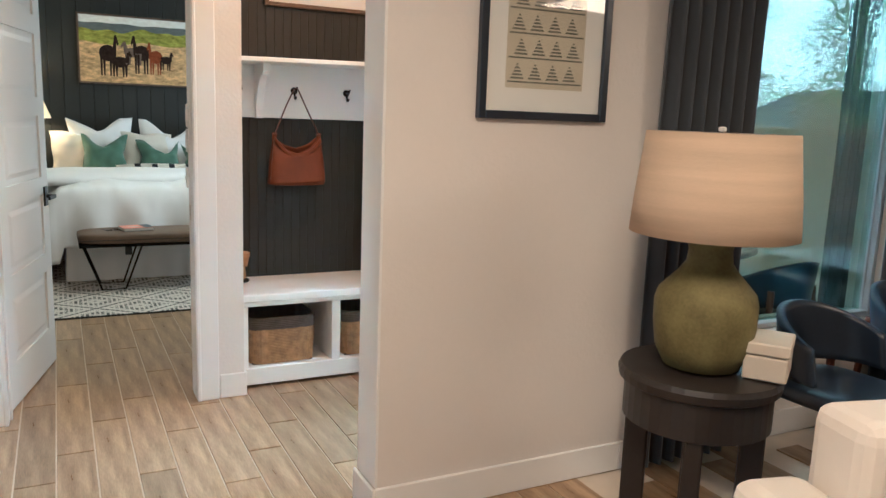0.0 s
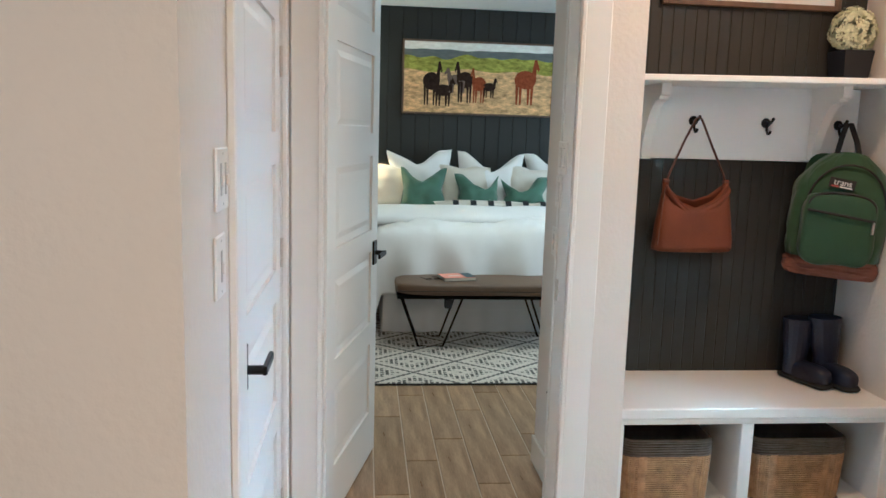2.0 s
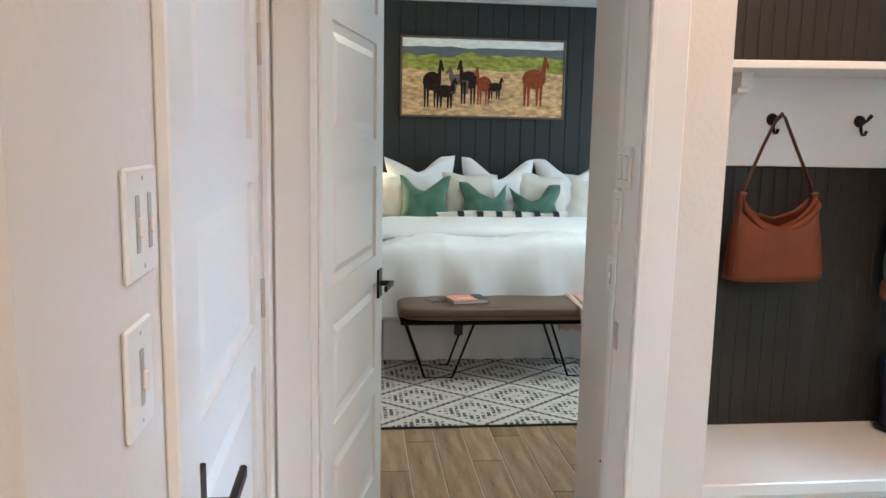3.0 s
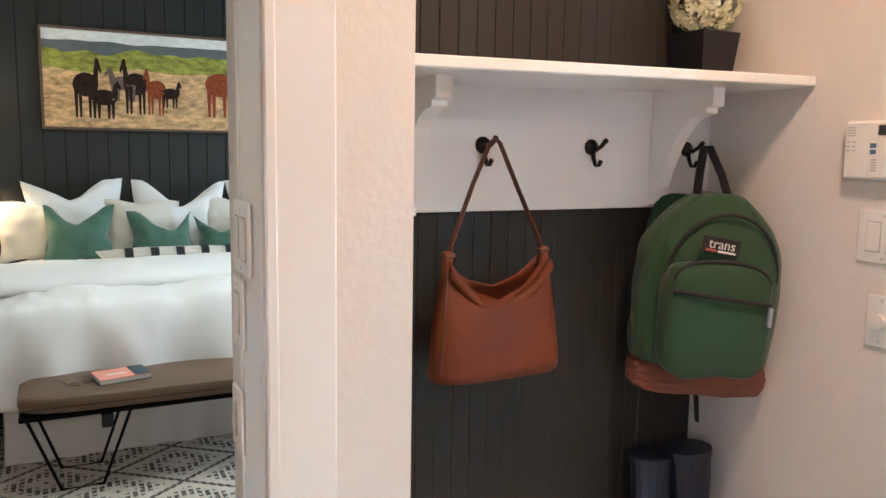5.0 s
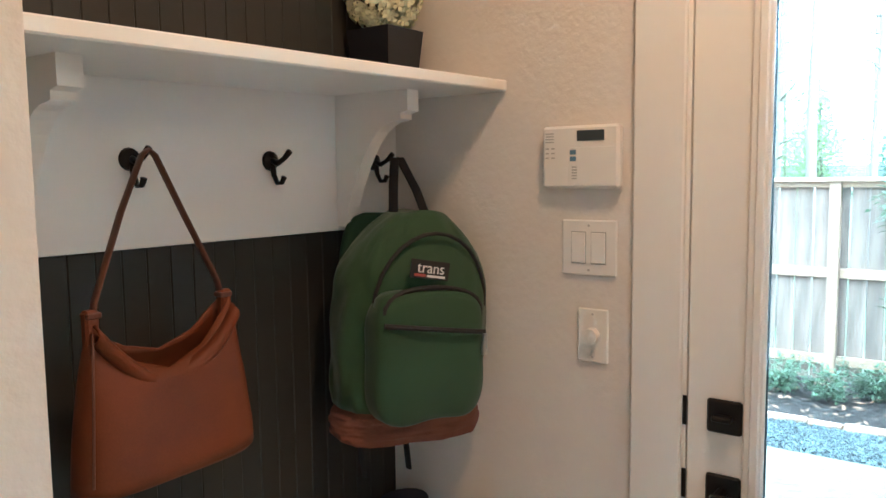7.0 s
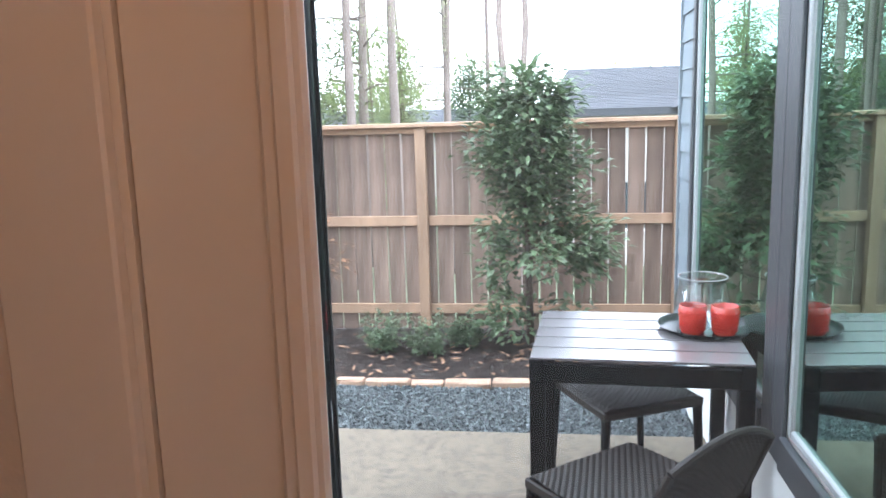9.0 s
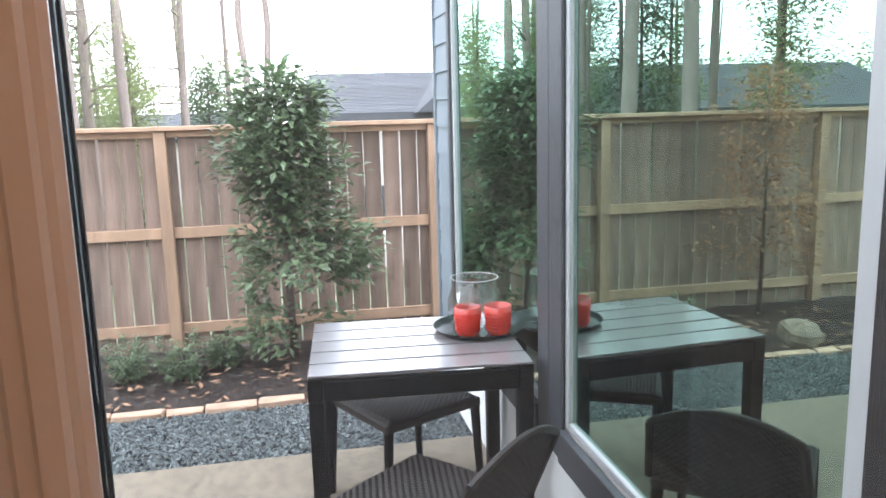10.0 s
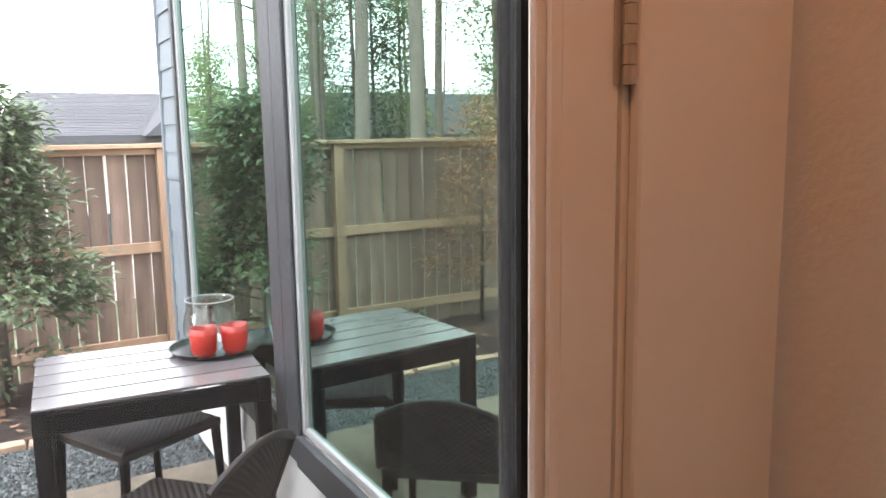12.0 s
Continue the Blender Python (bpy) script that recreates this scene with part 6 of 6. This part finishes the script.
rng = random.Random(77)
for k, (x, y) in enumerate(((17.5, 9.6), (20, 11.2), (24, 12.6), (19, 9.0), (22, 10.4), (25, 11.6), (21, 8.0), (30, 9.2), (26, 7.4), (18, 13.5), (16, 11.8), (14, 16), (12, 13.5), (15, 19), (11, 17), (13, 22), (9.5, 20), (18, 24), (8.5, 26), (22, 18), (10.5, 14.8), (15.3, 10.2), (14.7, 11.1))):
    pine(x, y, rng.uniform(13, 18), rng.uniform(0.09, 0.18) if k < 21 else 0.17, 100 + k, low=rng.uniform(0.30, 0.5))
for k, (x, y, h) in enumerate(((19, 12.2, 6.5), (21, 14.0, 7), (23, 11.0, 5.0), (26, 13.6, 7), (28, 10.5, 4.8), (17, 14.5, 7), (13, 19, 6.5), (10.5, 18, 6.0), (15, 24, 8), (9, 23, 6.5), (12, 27, 8), (19, 20, 8), (32, 8.5, 4.4), (30, 15, 7), (34, 12, 6))):
    sapling(x, y, h * 1.35, 200 + k, leaf_hazed if k % 3 else leaf_mat, wide=rng.uniform(0.9, 1.5))
# far edge of the woods: clumps with an uneven top
rng = random.Random(303)
clumps = []
for k in range(230):
    a = rng.uniform(-0.55, 1.75)
    d = rng.uniform(46, 62)
    top = 2.0 + 3.2 * (noise.noise(Vector((a * 5, 0, 3))) + 0.5) + rng.uniform(-0.5, 1.2)
    clumps.append((Vector((2 + d * math.cos(a), 6 + d * math.sin(a), 0)), top))


def clump_leaf(q):
    c, top = q.choice(clumps)
    o = Vector((q.gauss(0, 1.2), q.gauss(0, 1.2), 0))
    return c + o + Vector((0, 0, -2.6 + (top + 2.6) * q.random() ** 1.2)), o.normalized()


bm = bmesh.new()
leaves_into(bm, 72000, clump_leaf, 0.40, 0.15, 304)
tagged(part("far_woods", bm, leaf_hazed), "pale green woods at the far edge of the lots", "woods", kind="stuff")
for k in range(11):
    a = 0.02 + 0.6 * rng.random()
    d = rng.uniform(18, 34)
    sx, sy = 2 + d * math.cos(a), 6 + d * math.sin(a)
    sn = thing("slim_trunk", "slim bare pine trunk in the woods", "tree", (sx, sy, ground_z(sx, sy)), group="slim trunks in the woods")
    hh, ln = rng.uniform(9, 14), rng.uniform(-0.5, 0.5)
    part("trunk", tube([(0, 0, 0), (0.03, ln * 0.3, hh * 0.4), (0, ln, hh)], [0.075, 0.055, 0.02], 7), pine_bark, sn)
for (x, y) in ((13.5, 6.15), (13.7, 6.05)):
    q = thing("dead_snag", "bare forked dead trunk beyond the fence", "tree", (x, y, ground_z(x, y)))
    part("trunk", tube([(0, 0, 0), (0.03, 0.02 * (y - 6), 2.2), (0.0, (y - 6.1) * 3.0, 4.2), (0.02, (y - 6.1) * 1.0, 6.5)], [0.07, 0.055, 0.05, 0.02], 8), pine_bark, q)


# neighbouring houses, their roofs over the fence
def house(x, y, w, d, eave, ridge, label, gable):
    z0 = ground_z(x, y)
    h = thing("neighbour_house", label, "house", (x, y, z0), group="houses beyond the fence")
    part("wall", box(-d / 2, d / 2, -w / 2, w / 2, 0, eave - z0 - 0.02), house_wall, h)
    bm = bmesh.new()
    rows = 30
    o = 0.45
    for side in (-1, 1):
        for i in range(rows):
            a, b = i / rows, (i + 1.06) / rows
            def P(t, lift):
                xx = side * (d / 2 + o) * (1 - t)
                return xx, eave - z0 + (ridge - eave) * t + lift
            x0, za = P(a, 0.028)
            x1, zb = P(b, 0.02)
            ha, hb = (w / 2 + o) - (d / 2) * a * 0.2, (w / 2 + o) - (d / 2) * b * 0.2
            q = [bm.verts.new(p) for p in ((x0, -ha, za), (x0, ha, za), (x1, hb, zb), (x1, -hb, zb))]
            bm.faces.new(q if side > 0 else q[::-1])
            q2 = [bm.verts.new(p) for p in ((x0, -ha, za - 0.04), (x0, ha, za - 0.04), (x0, ha, za), (x0, -ha, za))]
            bm.faces.new(q2)
    for s in (-1, 1):
        e = [bm.verts.new(p) for p in ((-(d / 2 + o), s * (w / 2 + o), eave - z0), ((d / 2 + o), s * (w / 2 + o), eave - z0), (0, s * ((w / 2 + o) - d * 0.1), ridge - z0))]
        bm.faces.new(e if s > 0 else e[::-1])
    rf = part("roof", bm, shingle_mat, h, "grey shingled hip roof")
    part("fascia", box(-(d / 2 + o + 0.02), -(d / 2 + o), -(w / 2 + o), w / 2 + o, eave - z0 - 0.16, eave - z0), bronze_trim, h)
    if gable:
        gy, gw, gz = gable
        g2 = bmesh.new()
        base = [(-(d / 2 + 1.0), gy - gw, eave - z0), (-(d / 2 + 1.0), gy + gw, eave - z0), (-(d / 2 + 1.0), gy, gz - z0), (0.5, gy, gz - z0), (0.5, gy + gw, eave - z0), (0.5, gy - gw, eave - z0)]
        vv = [g2.verts.new(p) for p in base]
        g2.faces.new((vv[1], vv[0], vv[2]))
        g2.faces.new((vv[0], vv[5], vv[3], vv[2]))
        g2.faces.new((vv[4], vv[1], vv[2], vv[3]))
        part("gable", g2, shingle_mat, h)
    for i in range(3):
        wy = -w / 2 + w * (i + 0.5) / 3
        wn2 = part("window", box(-d / 2 - 0.03, -d / 2 - 0.001, wy - 0.5, wy + 0.5, 1.0, 2.2), screen_dark, h)
        part("sill", box(-d / 2 - 0.06, -d / 2 - 0.031, wy - 0.55, wy + 0.55, 0.92, 0.99), cap_white, wn2)


house(26.0, -0.35, 11.2, 8.0, 1.62, 2.85, "neighbouring house with a grey hip roof beyond the fence", (-0.15, 3.0, 4.2))
house(44.0, 13.5, 12.0, 8.0, 0.7, 1.9, "distant house with a grey roof among the trees", None)
house(32.0, 22.0, 13.0, 8.0, 1.5, 3.3, "house with a wide grey roof behind the pines", None)
house(11.0, 33.0, 9.0, 8.0, 1.6, 4.4, "house with a grey roof among the trees", None)

# ---- patio furniture ----
pt2 = thing("patio_table", "dark slatted metal patio table by the window", "patio table", (4.645, 5.285, -0.015), rz=-4)
TX, TY, TZ = 0.335, 0.39, 0.735
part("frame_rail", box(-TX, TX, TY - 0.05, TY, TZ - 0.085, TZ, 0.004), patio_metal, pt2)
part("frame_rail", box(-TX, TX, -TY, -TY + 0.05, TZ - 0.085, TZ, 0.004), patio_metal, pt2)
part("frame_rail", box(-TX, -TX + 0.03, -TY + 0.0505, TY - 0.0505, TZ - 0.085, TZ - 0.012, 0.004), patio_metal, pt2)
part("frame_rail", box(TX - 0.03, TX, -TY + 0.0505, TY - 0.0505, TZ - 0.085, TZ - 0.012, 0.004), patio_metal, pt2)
slat = mesh_of(box(0.0, 0.1225, -TY + 0.003, TY - 0.003, TZ + 0.0005, TZ + 0.010, 0.002), patio_slat_glare)
for i in range(5):
    ob = new("slat", slat)
    ob.parent = pt2
    ob.location = (-TX + 0.002 + i * 0.1358, 0, 0)
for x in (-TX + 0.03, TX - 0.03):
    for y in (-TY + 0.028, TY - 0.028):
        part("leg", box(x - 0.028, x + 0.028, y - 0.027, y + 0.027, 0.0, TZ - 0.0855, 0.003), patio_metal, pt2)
        part("foot_cap", box(x - 0.022, x + 0.022, y - 0.022, y + 0.022, -0.0, 0.004), gasket, pt2)

tr = thing("serving_tray", "round black metal serving tray on the patio table", "tray", (4.725, 5.005, 0.7305))
part("dish", lathe([(0, 0.0), (0.165, 0.0), (0.182, 0.022), (0.186, 0.022), (0.170, -0.0), (0.166, 0.003), (0, 0.003)][:4] + [(0.168, 0.004), (0, 0.004)], 48), tray_metal, tr)


def cup(x, y):
    c = thing("tumbler", "red hobnail glass tumbler on the tray", "cup", (x, y, 0.735), group="red tumblers")
    part("glass", lathe([(0, 0), (0.036, 0), (0.040, 0.01), (0.045, 0.06), (0.0465, 0.108), (0.043, 0.108), (0.041, 0.06), (0.036, 0.012), (0, 0.010)], 32), cup_red, c, smooth=True)
    kn = bmesh.new()
    for j in range(6):
        for k in range(22):
            a = 2 * math.pi * (k + 0.5 * (j % 2)) / 22
            r0 = 0.0415 + 0.0045 * (j / 5)
            join(kn, lathe([(0.0045, -0.001), (0.003, 0.002), (0, 0.0028)], 6), Matrix.Translation((r0 * math.cos(a), r0 * math.sin(a), 0.018 + j * 0.013)) @ Matrix.Rotation(a, 4, "Z") @ Matrix.Rotation(math.pi / 2, 4, "Y"))
    part("hobnail_relief", kn, cup_red, c)
    c.scale = (1.13, 1.13, 1.04)


cup(4.655, 5.068)
cup(4.640, 4.950)
jg = thing("glass_jug", "clear glass jug with a wide neck on the tray", "jug", (4.775, 5.010, 0.735))
part("body", lathe([(0, 0), (0.065, 0.0), (0.088, 0.02), (0.101, 0.07), (0.100, 0.12), (0.089, 0.165), (0.083, 0.195), (0.088, 0.225)], 40), jug_glass, jg, smooth=True)
jg.scale = (1.08, 1.08, 0.88)
part("rim", tube([(0.088 * math.cos(k * math.pi / 16), 0.088 * math.sin(k * math.pi / 16), 0.226) for k in range(33)], 0.0022, 6), vinyl_white, jg)


def weave(nx, ny, fn, amp=0.0035):
    """A woven sheet: strands pass over and under in turn."""
    def g(u, v):
        i, j = round(u * nx), round(v * ny)
        p, n = fn(u, v)
        s = (1 if ((i // 2) + (j // 2)) % 2 else -1) * amp * (1 if i % 2 and j % 2 else 0.35)
        return p + n * s
    return blob(nx, ny, g)


def patio_chair(at, rz, label, back=True):
    c = thing("patio_chair", label, "patio chair", at, rz, group="patio chairs")
    S = 0.235

    def seat_fn(u, v):
        a, b = 2 * u - 1, 2 * v - 1
        k = 1 - 0.05 * abs(a * b) ** 2
        return Vector((S * a * k, S * b * k, 0.445 - 0.012 * (1 - a * a) * (1 - b * b) - 0.02 * max(0, abs(b) - 0.9) * 8)), Vector((0, 0, 1))
    part("seat", weave(64, 64, seat_fn), rattan, c, "woven dark resin wicker seat")
    part("seat_frame", box(-S, S, -S, S, 0.395, 0.432, 0.006), rattan, c)

    if not back:
        for x in (-1, 1):
            for y in (-1, 1):
                part("leg", tube([(x * (S - 0.02), y * (S - 0.02), 0.40), (x * (S - 0.01), y * S, 0.0)], [0.020, 0.015], 8), patio_metal, c)
        return

    def back_fn(u, v):
        a = 2 * u - 1
        w = S * (1.0 - 0.10 * v)
        return Vector((w * a, -S - 0.02 - 0.10 * v - 0.03 * (1 - a * a), 0.45 + 0.29 * v - 0.07 * a * a * v)), Vector((0, -1, 0.2))
    bk = part("backrest", weave(64, 48, back_fn), rattan, c, "woven wicker backrest")
    bk.modifiers.new("thick", "SOLIDIFY").thickness = 0.012
    part("back_rim", tube([back_fn(k / 20, 1.0)[0] for k in range(21)], 0.012, 8), rattan, c)
    for s in (0, 1):
        part("back_post", tube([back_fn(s, k / 6)[0] for k in range(7)], 0.013, 8), rattan, c)
    for x in (-1, 1):
        for y in (-1, 1):
            part("leg", tube([(x * (S - 0.02), y * (S - 0.02), 0.40), (x * (S - 0.01), y * (S + (0.0 if y > 0 else 0.03)), 0.0)], [0.020, 0.015], 8), patio_metal, c)


patio_chair((4.0, 5.38, -0.015), -50, "dark wicker patio chair turned beside the table")
patio_chair((4.90, 5.30, -0.015), 26, "dark wicker patio stool tucked under the table", False)
